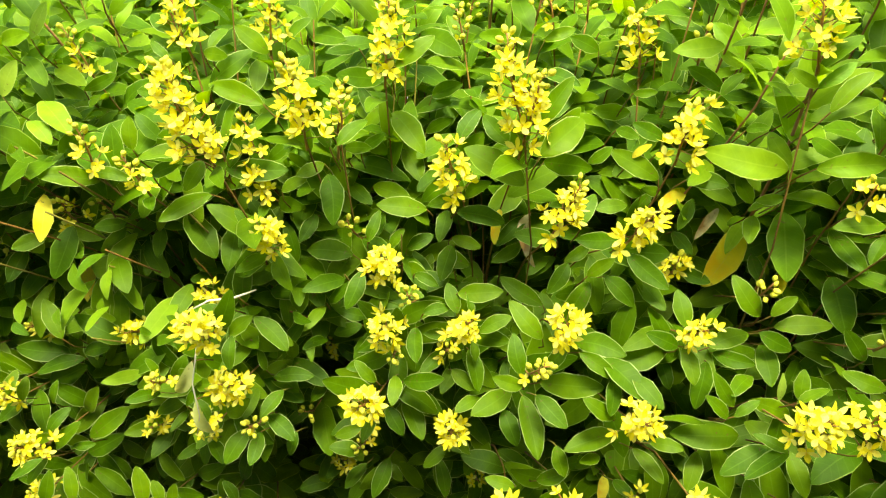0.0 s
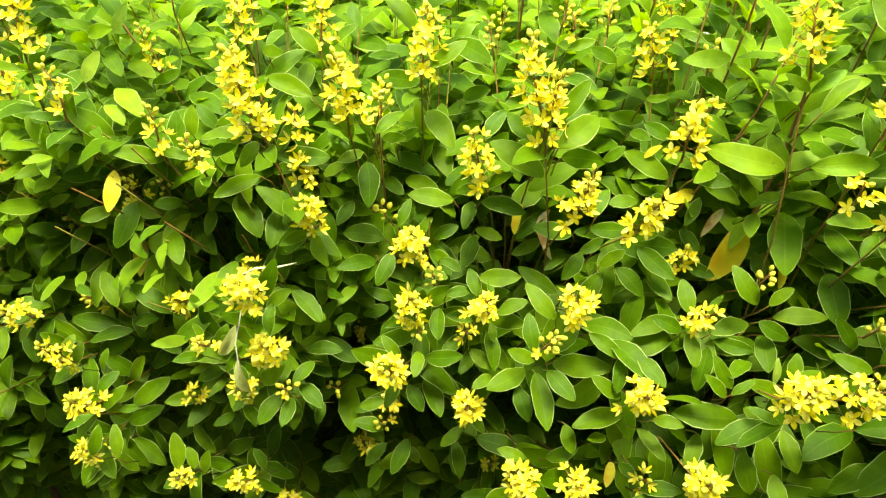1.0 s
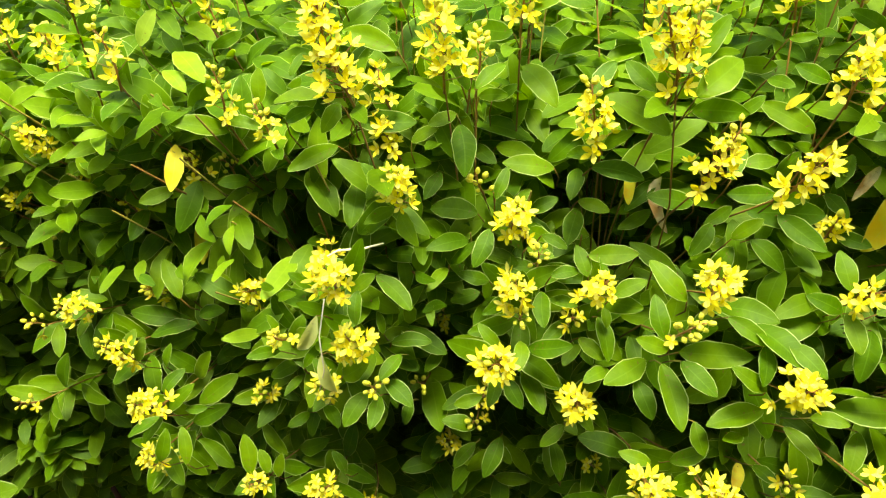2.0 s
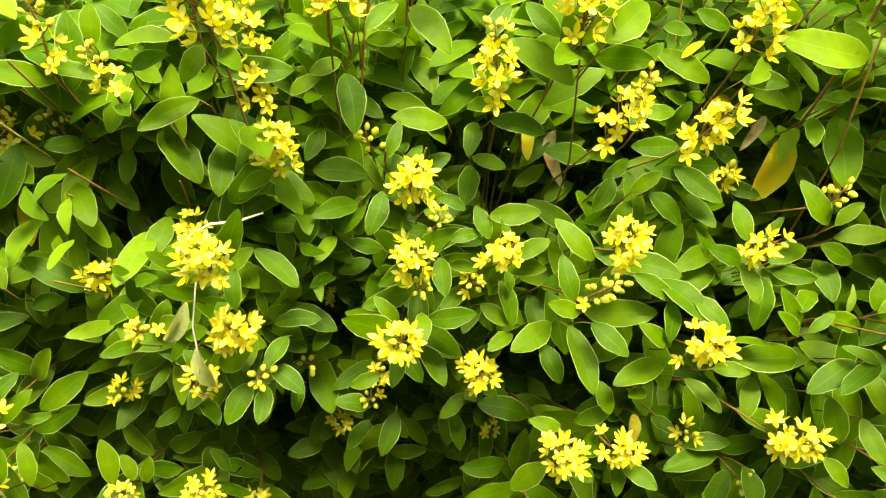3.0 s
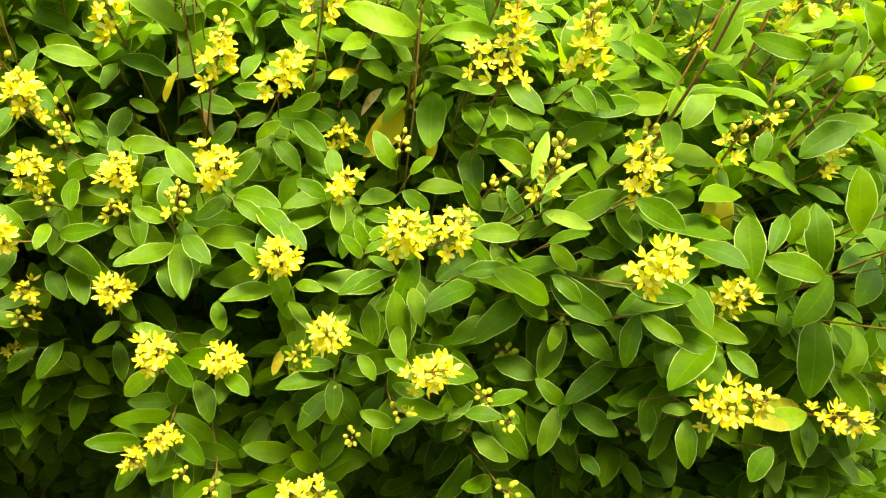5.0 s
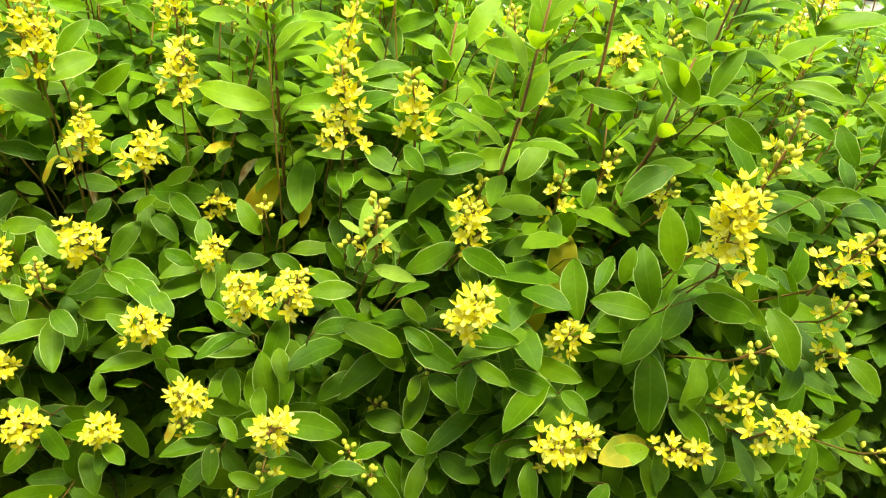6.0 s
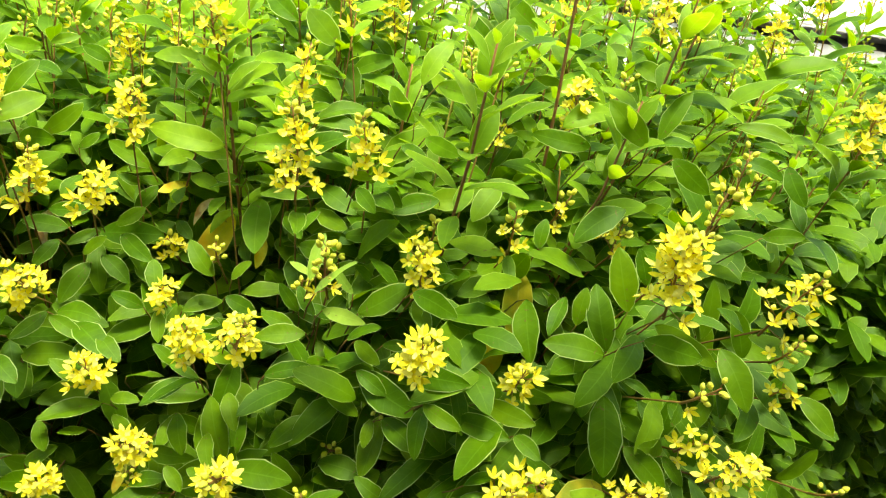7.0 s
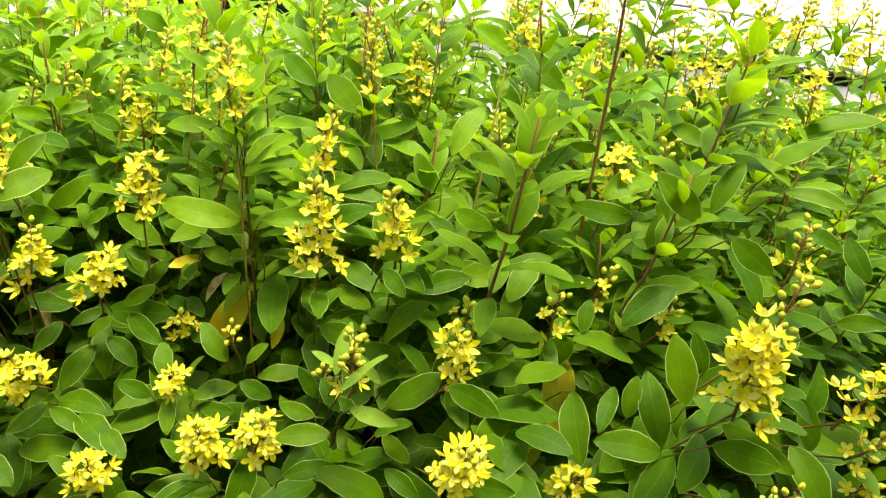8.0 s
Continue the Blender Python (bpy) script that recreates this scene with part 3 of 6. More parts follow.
leaf((-0.305, 0.473, 0.802), (-0.314, 0.493, 0.837), (0.39, -0.76, 0.52), wide=1.18)
leaf((-0.295, 0.260, 1.256), (-0.269, 0.263, 1.276), (0.22, -0.96, -0.14), wide=1.12)
leaf((-0.289, 0.545, 1.086), (-0.307, 0.526, 1.070), (0.35, -0.77, 0.53), wide=1.16)
leaf((-0.287, 0.474, 0.804), (-0.296, 0.485, 0.825), (0.61, -0.57, 0.55), wide=1.18)
leaf((-0.279, 0.530, 1.098), (-0.302, 0.517, 1.100), (0.48, -0.73, 0.48), wide=1.18)
leaf((-0.277, 0.476, 0.798), (-0.273, 0.483, 0.824), (0.33, -0.92, 0.20), wide=1.18)
leaf((-0.271, 0.484, 1.165), (-0.241, 0.480, 1.162), (-0.03, -0.73, 0.69), wide=0.93)
leaf((-0.256, 0.545, 1.087), (-0.255, 0.522, 1.067), (0.28, -0.61, 0.74), wide=1.08)
leaf((-0.255, 0.523, 1.169), (-0.255, 0.529, 1.196), (0.28, -0.94, 0.21), wide=1.18)
leaf((-0.253, 0.552, 0.993), (-0.270, 0.565, 1.030), (0.40, -0.78, 0.48), wide=1.14)
leaf((-0.242, 0.495, 0.867), (-0.258, 0.476, 0.866), (0.47, -0.45, 0.76), wide=1.18)
leaf((-0.241, 0.448, 0.992), (-0.249, 0.449, 1.010), (0.67, -0.67, 0.32))
leaf((-0.239, 0.535, 1.116), (-0.272, 0.521, 1.105), (0.00, -0.64, 0.77), wide=0.93)
leaf((-0.238, 0.486, 0.937), (-0.266, 0.473, 0.926), (0.13, -0.78, 0.61), wide=1.10)
leaf((-0.238, 0.439, 0.981), (-0.261, 0.422, 0.985), (0.52, -0.54, 0.66), wide=1.07)
leaf((-0.237, 0.465, 0.969), (-0.226, 0.470, 0.996), (0.02, -0.98, 0.19), wide=1.17)
leaf((-0.237, 0.479, 0.926), (-0.249, 0.457, 0.919), (0.13, -0.37, 0.92), wide=0.93)
leaf((-0.232, 0.582, 1.004), (-0.235, 0.588, 1.034), (0.91, -0.38, 0.15), wide=0.93)
leaf((-0.229, 0.540, 1.102), (-0.198, 0.513, 1.073), (0.32, -0.49, 0.81), wide=1.18)
leaf((-0.223, 0.448, 0.958), (-0.207, 0.458, 0.978), (0.09, -0.91, 0.41), wide=0.91)
leaf((-0.215, 0.464, 1.170), (-0.194, 0.460, 1.181), (-0.33, -0.89, 0.32), wide=1.18)
leaf((-0.212, 0.443, 0.971), (-0.197, 0.431, 0.954), (0.41, -0.54, 0.73), wide=1.18)
leaf((-0.209, 0.447, 0.918), (-0.192, 0.426, 0.912), (0.25, -0.10, 0.96), wide=1.18)
leaf((-0.207, 0.538, 1.260), (-0.229, 0.548, 1.275), (0.09, -0.76, 0.64), wide=1.18)
leaf((-0.201, 0.503, 1.248), (-0.215, 0.508, 1.261), (0.25, -0.76, 0.60))
leaf((-0.200, 0.456, 0.827), (-0.214, 0.466, 0.846), (0.48, -0.59, 0.65), wide=1.18)
leaf((-0.197, 0.522, 1.011), (-0.195, 0.544, 1.045), (0.26, -0.81, 0.52), wide=1.18)
leaf((-0.189, 0.544, 1.218), (-0.153, 0.553, 1.246), (-0.18, -0.86, 0.48), wide=0.93)
leaf((-0.187, 0.498, 1.140), (-0.222, 0.471, 1.128), (0.44, -0.76, 0.49), wide=0.91)
leaf((-0.186, 0.465, 1.188), (-0.219, 0.455, 1.190), (0.18, -0.47, 0.87), wide=0.93)
leaf((-0.186, 0.533, 1.132), (-0.159, 0.527, 1.140), (-0.30, -0.85, 0.43), wide=1.18)
leaf((-0.184, 0.464, 1.239), (-0.193, 0.453, 1.246), (0.83, -0.54, 0.16), wide=1.07)
leaf((-0.184, 0.528, 1.247), (-0.163, 0.518, 1.247), (-0.44, -0.85, 0.30), wide=1.18)
leaf((-0.183, 0.517, 1.020), (-0.177, 0.538, 1.062), (-0.04, -0.89, 0.45), wide=1.10)
leaf((-0.182, 0.445, 1.236), (-0.206, 0.448, 1.241), (0.00, -0.82, 0.57), wide=1.08)
leaf((-0.181, 0.531, 1.098), (-0.183, 0.495, 1.069), (0.08, -0.62, 0.78), wide=1.15)
leaf((-0.180, 0.464, 1.023), (-0.159, 0.469, 1.040), (-0.14, -0.86, 0.48), wide=1.18)
leaf((-0.179, 0.528, 1.249), (-0.168, 0.544, 1.265), (0.10, -0.74, 0.66), wide=0.93)
leaf((-0.177, 0.456, 1.057), (-0.216, 0.450, 1.052), (-0.06, -0.35, 0.94), wide=0.93)
leaf((-0.175, 0.509, 1.158), (-0.124, 0.510, 1.157), (0.02, -0.80, 0.60), wide=1.06)
leaf((-0.173, 0.509, 1.158), (-0.150, 0.525, 1.191), (-0.20, -0.82, 0.53), wide=0.93)
leaf((-0.173, 0.649, 1.215), (-0.173, 0.617, 1.195), (0.19, -0.53, 0.83), wide=1.18)
leaf((-0.170, 0.496, 1.179), (-0.157, 0.512, 1.214), (-0.53, -0.68, 0.51), wide=0.93)
leaf((-0.170, 0.451, 1.187), (-0.179, 0.433, 1.172), (0.46, -0.70, 0.54), wide=1.18)
leaf((-0.165, 0.416, 1.024), (-0.166, 0.434, 1.045), (-0.04, -0.76, 0.64), wide=1.18)
leaf((-0.165, 0.430, 0.948), (-0.181, 0.406, 0.932), (0.08, -0.61, 0.79), wide=1.18)
leaf((-0.160, 0.532, 1.025), (-0.126, 0.519, 1.031), (-0.34, -0.54, 0.77), wide=1.18)
leaf((-0.158, 0.470, 1.038), (-0.128, 0.453, 1.015), (0.29, -0.55, 0.79), wide=1.11)
leaf((-0.157, 0.475, 0.977), (-0.160, 0.476, 0.999), (0.55, -0.83, 0.11), wide=0.92)
leaf((-0.155, 0.430, 0.945), (-0.158, 0.402, 0.934), (0.18, -0.37, 0.91), wide=1.18)
leaf((-0.154, 0.453, 0.943), (-0.128, 0.435, 0.931), (0.04, -0.50, 0.86), wide=1.18)
leaf((-0.151, 0.477, 0.966), (-0.116, 0.474, 0.973), (-0.19, -0.58, 0.79), wide=1.07)
leaf((-0.147, 0.526, 1.026), (-0.139, 0.505, 1.003), (0.29, -0.67, 0.69), wide=1.18)
leaf((-0.145, 0.517, 0.957), (-0.104, 0.495, 0.944), (0.08, -0.41, 0.91), wide=1.18)
leaf((-0.140, 0.462, 0.965), (-0.156, 0.438, 0.954), (0.08, -0.48, 0.88), wide=1.18)
leaf((-0.137, 0.541, 1.244), (-0.160, 0.540, 1.266), (0.34, -0.88, 0.33), wide=1.18)
leaf((-0.136, 0.505, 1.213), (-0.178, 0.513, 1.226), (-0.02, -0.89, 0.46), wide=1.04)
leaf((-0.134, 0.464, 0.913), (-0.139, 0.449, 0.898), (-0.03, -0.68, 0.73), wide=1.18)
leaf((-0.133, 0.588, 1.243), (-0.110, 0.594, 1.263), (-0.24, -0.83, 0.51), wide=0.93)
leaf((-0.127, 0.558, 0.746), (-0.164, 0.544, 0.748), (0.22, -0.43, 0.88), wide=1.17)
leaf((-0.126, 0.651, 1.238), (-0.088, 0.633, 1.237), (-0.35, -0.77, 0.53), wide=1.07)
leaf((-0.126, 0.490, 1.146), (-0.105, 0.493, 1.157), (-0.16, -0.83, 0.53), wide=1.18)
leaf((-0.110, 0.512, 0.937), (-0.125, 0.494, 0.924), (0.07, -0.64, 0.77), wide=1.18)
leaf((-0.108, 0.527, 1.108), (-0.120, 0.505, 1.092), (0.11, -0.63, 0.77), wide=1.18)
leaf((-0.092, 0.500, 1.166), (-0.112, 0.487, 1.161), (0.26, -0.66, 0.71), wide=1.18)
leaf((-0.090, 0.503, 1.156), (-0.084, 0.469, 1.130), (0.00, -0.61, 0.79), wide=1.18)
leaf((-0.089, 0.581, 1.134), (-0.027, 0.571, 1.126), (0.04, -0.44, 0.90), wide=0.93)
leaf((-0.084, 0.574, 1.118), (-0.062, 0.551, 1.108), (-0.23, -0.56, 0.79), wide=1.18)
leaf((-0.082, 0.494, 1.210), (-0.065, 0.489, 1.221), (-0.42, -0.86, 0.28), wide=1.18)
leaf((-0.080, 0.464, 1.193), (-0.091, 0.466, 1.214), (0.52, -0.79, 0.33), wide=1.18)
leaf((-0.079, 0.516, 0.818), (-0.101, 0.499, 0.799), (0.01, -0.75, 0.66), wide=1.18)
leaf((-0.078, 0.486, 0.865), (-0.108, 0.481, 0.878), (0.41, -0.47, 0.78), wide=1.18)
leaf((-0.077, 0.624, 1.195), (-0.063, 0.604, 1.171), (0.04, -0.76, 0.65))
leaf((-0.076, 0.509, 1.078), (-0.116, 0.510, 1.083), (0.08, -0.68, 0.73), wide=1.18)
leaf((-0.075, 0.525, 0.992), (-0.102, 0.520, 0.985), (0.00, -0.80, 0.60), wide=1.18)
leaf((-0.075, 0.623, 1.231), (-0.103, 0.603, 1.230), (0.35, -0.52, 0.78), wide=0.93)
leaf((-0.075, 0.470, 1.192), (-0.054, 0.486, 1.209), (0.02, -0.72, 0.69), wide=0.93)
leaf((-0.074, 0.498, 1.180), (-0.052, 0.490, 1.183), (-0.37, -0.87, 0.33), wide=1.16)
leaf((-0.070, 0.451, 0.932), (-0.094, 0.445, 0.926), (-0.02, -0.69, 0.72), wide=1.18)
leaf((-0.066, 0.506, 1.015), (-0.092, 0.501, 1.026), (0.39, -0.72, 0.58), wide=1.18)
leaf((-0.065, 0.483, 1.076), (-0.077, 0.459, 1.055), (0.03, -0.66, 0.75), wide=1.18)
leaf((-0.065, 0.529, 1.169), (-0.045, 0.527, 1.182), (-0.25, -0.94, 0.24), wide=1.12)
leaf((-0.062, 0.569, 1.117), (-0.027, 0.552, 1.113), (-0.29, -0.69, 0.67), wide=1.18)
leaf((-0.061, 0.498, 1.096), (-0.051, 0.511, 1.120), (-0.01, -0.87, 0.49), wide=0.90)
leaf((-0.060, 0.551, 0.736), (-0.020, 0.546, 0.738), (-0.10, -0.49, 0.86), wide=1.11)
leaf((-0.059, 0.532, 0.802), (-0.042, 0.517, 0.791), (0.06, -0.56, 0.82), wide=1.18)
leaf((-0.055, 0.455, 0.981), (-0.072, 0.458, 1.001), (0.36, -0.83, 0.43), wide=1.12)
leaf((-0.054, 0.513, 0.830), (-0.070, 0.482, 0.805), (-0.14, -0.58, 0.80), wide=1.18)
leaf((-0.051, 0.488, 0.923), (-0.034, 0.469, 0.905), (0.22, -0.56, 0.80), wide=1.18)
leaf((-0.049, 0.586, 1.212), (-0.090, 0.578, 1.218), (0.22, -0.93, 0.29), wide=1.04)
leaf((-0.045, 0.529, 1.073), (-0.032, 0.536, 1.090), (-0.19, -0.85, 0.49), wide=1.18)
leaf((-0.041, 0.565, 1.188), (-0.014, 0.532, 1.167), (-0.19, -0.64, 0.75), wide=1.18)
leaf((-0.041, 0.634, 1.184), (-0.023, 0.634, 1.189), (-0.04, -0.96, 0.26))
leaf((-0.038, 0.457, 0.986), (-0.040, 0.430, 0.978), (0.01, -0.29, 0.96), wide=1.18)
leaf((-0.035, 0.610, 1.140), (-0.018, 0.579, 1.118), (-0.12, -0.61, 0.78), wide=1.18)
leaf((-0.035, 0.563, 1.275), (-0.019, 0.559, 1.280), (-0.30, -0.93, 0.20), wide=1.18)
leaf((-0.035, 0.486, 1.058), (-0.013, 0.477, 1.055), (-0.13, -0.64, 0.76), wide=1.18)
leaf((-0.035, 0.499, 0.924), (-0.016, 0.465, 0.902), (0.19, -0.46, 0.87), wide=1.18)
leaf((-0.034, 0.525, 1.237), (-0.004, 0.529, 1.261), (-0.20, -0.88, 0.42), wide=0.93)
leaf((-0.032, 0.465, 0.973), (0.005, 0.456, 0.984), (-0.37, -0.71, 0.60), wide=1.18)
leaf((-0.031, 0.549, 1.062), (-0.007, 0.552, 1.076), (-0.23, -0.79, 0.56), wide=1.18)
leaf((-0.027, 0.622, 1.170), (0.017, 0.620, 1.187), (-0.29, -0.67, 0.69), wide=0.93)
leaf((-0.022, 0.508, 1.059), (-0.001, 0.498, 1.052), (-0.13, -0.72, 0.69), wide=1.18)
leaf((-0.021, 0.484, 1.018), (-0.020, 0.457, 1.001), (-0.24, -0.51, 0.82), wide=1.11)
leaf((-0.021, 0.683, 1.188), (0.010, 0.687, 1.209), (-0.05, -0.96, 0.27), wide=1.09)
leaf((-0.018, 0.619, 1.245), (0.018, 0.592, 1.233), (-0.37, -0.74, 0.56), wide=1.18)
leaf((-0.014, 0.619, 1.152), (0.012, 0.613, 1.168), (-0.32, -0.93, 0.16), wide=1.04)
leaf((-0.014, 0.484, 1.033), (0.010, 0.488, 1.038), (-0.02, -0.71, 0.70), wide=1.18)
leaf((-0.012, 0.543, 1.106), (-0.056, 0.535, 1.114), (0.27, -0.70, 0.66), wide=1.13)
leaf((-0.008, 0.610, 1.190), (0.020, 0.605, 1.203), (-0.32, -0.89, 0.33), wide=1.18)
leaf((0.006, 0.530, 1.111), (-0.001, 0.502, 1.098), (-0.10, -0.42, 0.90), wide=1.18)
leaf((0.006, 0.493, 0.867), (-0.017, 0.478, 0.854), (-0.14, -0.53, 0.84), wide=1.18)
leaf((0.006, 0.489, 0.798), (-0.003, 0.513, 0.831), (0.11, -0.78, 0.61))
leaf((0.011, 0.551, 1.073), (0.038, 0.542, 1.067), (-0.12, -0.80, 0.58), wide=1.18)
leaf((0.011, 0.549, 1.066), (0.001, 0.517, 1.048), (0.13, -0.52, 0.85), wide=1.14)
leaf((0.011, 0.495, 0.998), (-0.015, 0.495, 1.003), (0.12, -0.63, 0.77), wide=1.18)
leaf((0.011, 0.473, 0.980), (0.031, 0.458, 0.970), (-0.06, -0.64, 0.77), wide=1.18)
leaf((0.015, 0.505, 1.121), (0.056, 0.501, 1.113), (0.04, -0.79, 0.61), wide=1.11)
leaf((0.016, 0.490, 1.050), (0.055, 0.485, 1.056), (-0.21, -0.76, 0.62))
leaf((0.016, 0.483, 1.034), (0.007, 0.500, 1.055), (0.08, -0.78, 0.62), wide=1.15)
leaf((0.016, 0.542, 1.170), (0.035, 0.561, 1.192), (-0.01, -0.75, 0.66), wide=1.18)
leaf((0.026, 0.480, 0.997), (0.036, 0.453, 0.973), (0.22, -0.61, 0.76), wide=1.04)
leaf((0.027, 0.728, 1.296), (0.076, 0.710, 1.312), (-0.30, -0.95, -0.14), wide=1.18)
leaf((0.029, 0.473, 1.011), (0.032, 0.463, 0.997), (0.14, -0.78, 0.61), wide=1.18)
leaf((0.029, 0.474, 1.037), (0.026, 0.485, 1.053), (0.42, -0.72, 0.55), wide=0.93)
leaf((0.035, 0.470, 1.023), (0.062, 0.474, 1.037), (-0.19, -0.79, 0.59), wide=1.15)
leaf((0.037, 0.463, 0.956), (0.014, 0.446, 0.955), (0.30, -0.46, 0.84), wide=1.18)
leaf((0.038, 0.819, 1.325), (-0.010, 0.819, 1.329), (0.01, -0.99, 0.11), wide=1.16)
leaf((0.047, 0.623, 1.130), (0.055, 0.602, 1.109), (0.16, -0.67, 0.72), wide=1.18)
leaf((0.054, 0.543, 1.106), (0.046, 0.513, 1.088), (-0.56, -0.31, 0.77), "yellow", wide=0.93)
leaf((0.056, 0.444, 0.960), (0.067, 0.418, 0.943), (-0.09, -0.58, 0.81), wide=1.18)
leaf((0.057, 0.494, 1.184), (0.035, 0.512, 1.203), (-0.21, -0.82, 0.54), wide=1.18)
leaf((0.057, 0.396, 0.879), (0.029, 0.392, 0.857), (-0.33, -0.76, 0.56), wide=1.18)
leaf((0.059, 0.579, 1.138), (0.078, 0.563, 1.130), (-0.15, -0.60, 0.79), wide=0.93)
leaf((0.063, 0.454, 0.974), (0.027, 0.427, 0.967), (0.14, -0.41, 0.90), wide=1.18)
leaf((0.064, 0.397, 0.917), (0.040, 0.397, 0.927), (0.30, -0.63, 0.71), wide=1.18)
leaf((0.065, 0.848, 1.326), (0.053, 0.863, 1.366), (0.19, -0.89, 0.41), wide=1.18)
leaf((0.066, 0.402, 1.021), (0.042, 0.400, 1.031), (0.30, -0.77, 0.56), wide=1.18)
leaf((0.067, 0.419, 1.018), (0.061, 0.435, 1.047), (0.05, -0.86, 0.50), wide=1.16)
leaf((0.068, 0.630, 1.240), (0.035, 0.626, 1.242), (0.13, -0.98, 0.12), "lit_lime", wide=1.18)
leaf((0.069, 0.502, 1.240), (0.042, 0.491, 1.241), (0.28, -0.65, 0.71), wide=0.93)
leaf((0.070, 0.429, 0.988), (0.080, 0.387, 0.958), (0.08, -0.57, 0.82))
leaf((0.070, 0.494, 0.834), (0.022, 0.497, 0.851), (0.25, -0.55, 0.79), wide=1.15)
leaf((0.072, 0.534, 1.171), (0.041, 0.523, 1.166), (0.18, -0.78, 0.59), wide=1.16)
leaf((0.075, 0.458, 1.189), (0.109, 0.478, 1.212), (0.11, -0.83, 0.55), wide=1.17)
leaf((0.077, 0.485, 1.203), (0.101, 0.496, 1.237), (0.01, -0.95, 0.32), wide=0.95)
leaf((0.078, 0.409, 1.006), (0.100, 0.386, 0.994), (-0.10, -0.52, 0.85), wide=1.11)
leaf((0.079, 0.576, 1.120), (0.043, 0.542, 1.100), (0.26, -0.69, 0.68), wide=1.08)
leaf((0.080, 0.576, 1.054), (0.049, 0.558, 1.042), (0.17, -0.74, 0.65), wide=0.94)
leaf((0.081, 0.575, 1.083), (0.053, 0.550, 1.068), (0.03, -0.53, 0.85))
leaf((0.083, 0.494, 1.170), (0.116, 0.471, 1.174), (-0.56, -0.79, 0.24), wide=1.18)
leaf((0.084, 0.542, 1.228), (0.111, 0.521, 1.224), (-0.34, -0.57, 0.75), wide=0.93)
leaf((0.084, 0.438, 1.040), (0.059, 0.452, 1.068), (0.18, -0.80, 0.57), wide=1.09)
leaf((0.085, 0.427, 0.847), (0.101, 0.393, 0.827), (0.07, -0.47, 0.88), wide=1.17)
leaf((0.085, 0.550, 1.165), (0.120, 0.553, 1.196), (0.05, -1.00, 0.04))
leaf((0.087, 0.577, 1.087), (0.076, 0.535, 1.058), (-0.77, -0.22, 0.59), "dry", wide=0.93)
leaf((0.087, 0.446, 0.988), (0.134, 0.424, 1.001), (-0.48, -0.69, 0.55))
leaf((0.088, 0.428, 0.890), (0.117, 0.425, 0.908), (-0.45, -0.65, 0.62), wide=1.18)
leaf((0.089, 0.579, 1.247), (0.114, 0.578, 1.257), (-0.18, -0.90, 0.40), wide=0.95)
leaf((0.094, 0.510, 1.025), (0.055, 0.527, 1.045), (-0.02, -0.78, 0.63))
leaf((0.102, 0.428, 0.933), (0.109, 0.411, 0.913), (-0.09, -0.77, 0.63), wide=1.18)
leaf((0.106, 0.537, 1.078), (0.067, 0.533, 1.086), (0.18, -0.82, 0.55), wide=1.10)
leaf((0.107, 0.452, 1.026), (0.083, 0.432, 1.009), (0.20, -0.78, 0.59))
leaf((0.109, 0.491, 1.080), (0.092, 0.471, 1.063), (0.12, -0.71, 0.69), wide=1.18)
leaf((0.114, 0.433, 1.030), (0.142, 0.419, 1.015), (-0.04, -0.77, 0.63), wide=1.05)
leaf((0.114, 0.386, 0.883), (0.135, 0.364, 0.880), (-0.32, -0.42, 0.85), wide=1.18)
leaf((0.114, 0.456, 1.024), (0.149, 0.431, 1.031), (-0.49, -0.48, 0.73), wide=1.18)
leaf((0.116, 0.483, 1.120), (0.128, 0.501, 1.141), (-0.13, -0.72, 0.68), wide=1.16)
leaf((0.123, 0.518, 1.160), (0.141, 0.516, 1.175), (-0.31, -0.91, 0.28), wide=1.18)
leaf((0.128, 0.495, 1.065), (0.149, 0.492, 1.084), (-0.48, -0.77, 0.41), wide=1.18)
leaf((0.130, 0.505, 1.124), (0.158, 0.509, 1.128), (0.01, -0.68, 0.73), wide=1.18)
leaf((0.132, 0.502, 1.055), (0.109, 0.483, 1.021), (0.08, -0.89, 0.44), wide=1.18)
leaf((0.134, 0.434, 1.023), (0.163, 0.400, 1.013), (-0.07, -0.32, 0.94), wide=1.18)
leaf((0.134, 0.526, 1.080), (0.110, 0.511, 1.070), (0.21, -0.78, 0.60), wide=1.08)
leaf((0.138, 0.592, 1.235), (0.113, 0.591, 1.247), (0.15, -0.96, 0.25), wide=1.18)
leaf((0.140, 0.608, 1.247), (0.154, 0.605, 1.250), (-0.25, -0.88, 0.41), wide=1.18)
leaf((0.140, 0.427, 0.923), (0.120, 0.411, 0.929), (0.34, -0.13, 0.93), wide=1.14)
leaf((0.141, 0.424, 1.011), (0.138, 0.401, 0.993), (0.04, -0.61, 0.79), wide=1.18)
leaf((0.142, 0.465, 1.116), (0.109, 0.467, 1.115), (-0.05, -0.87, 0.48), wide=1.18)
leaf((0.143, 0.496, 1.064), (0.168, 0.481, 1.043), (0.05, -0.78, 0.63), wide=1.18)
leaf((0.144, 0.411, 0.981), (0.119, 0.409, 1.002), (0.42, -0.81, 0.42), wide=1.12)
leaf((0.148, 0.538, 1.182), (0.162, 0.521, 1.181), (-0.67, -0.59, 0.45), wide=1.18)
leaf((0.151, 0.815, 1.334), (0.110, 0.835, 1.358), (-0.26, -0.91, 0.33), wide=1.18)
leaf((0.153, 0.430, 0.947), (0.105, 0.411, 0.944), (0.11, -0.44, 0.89))
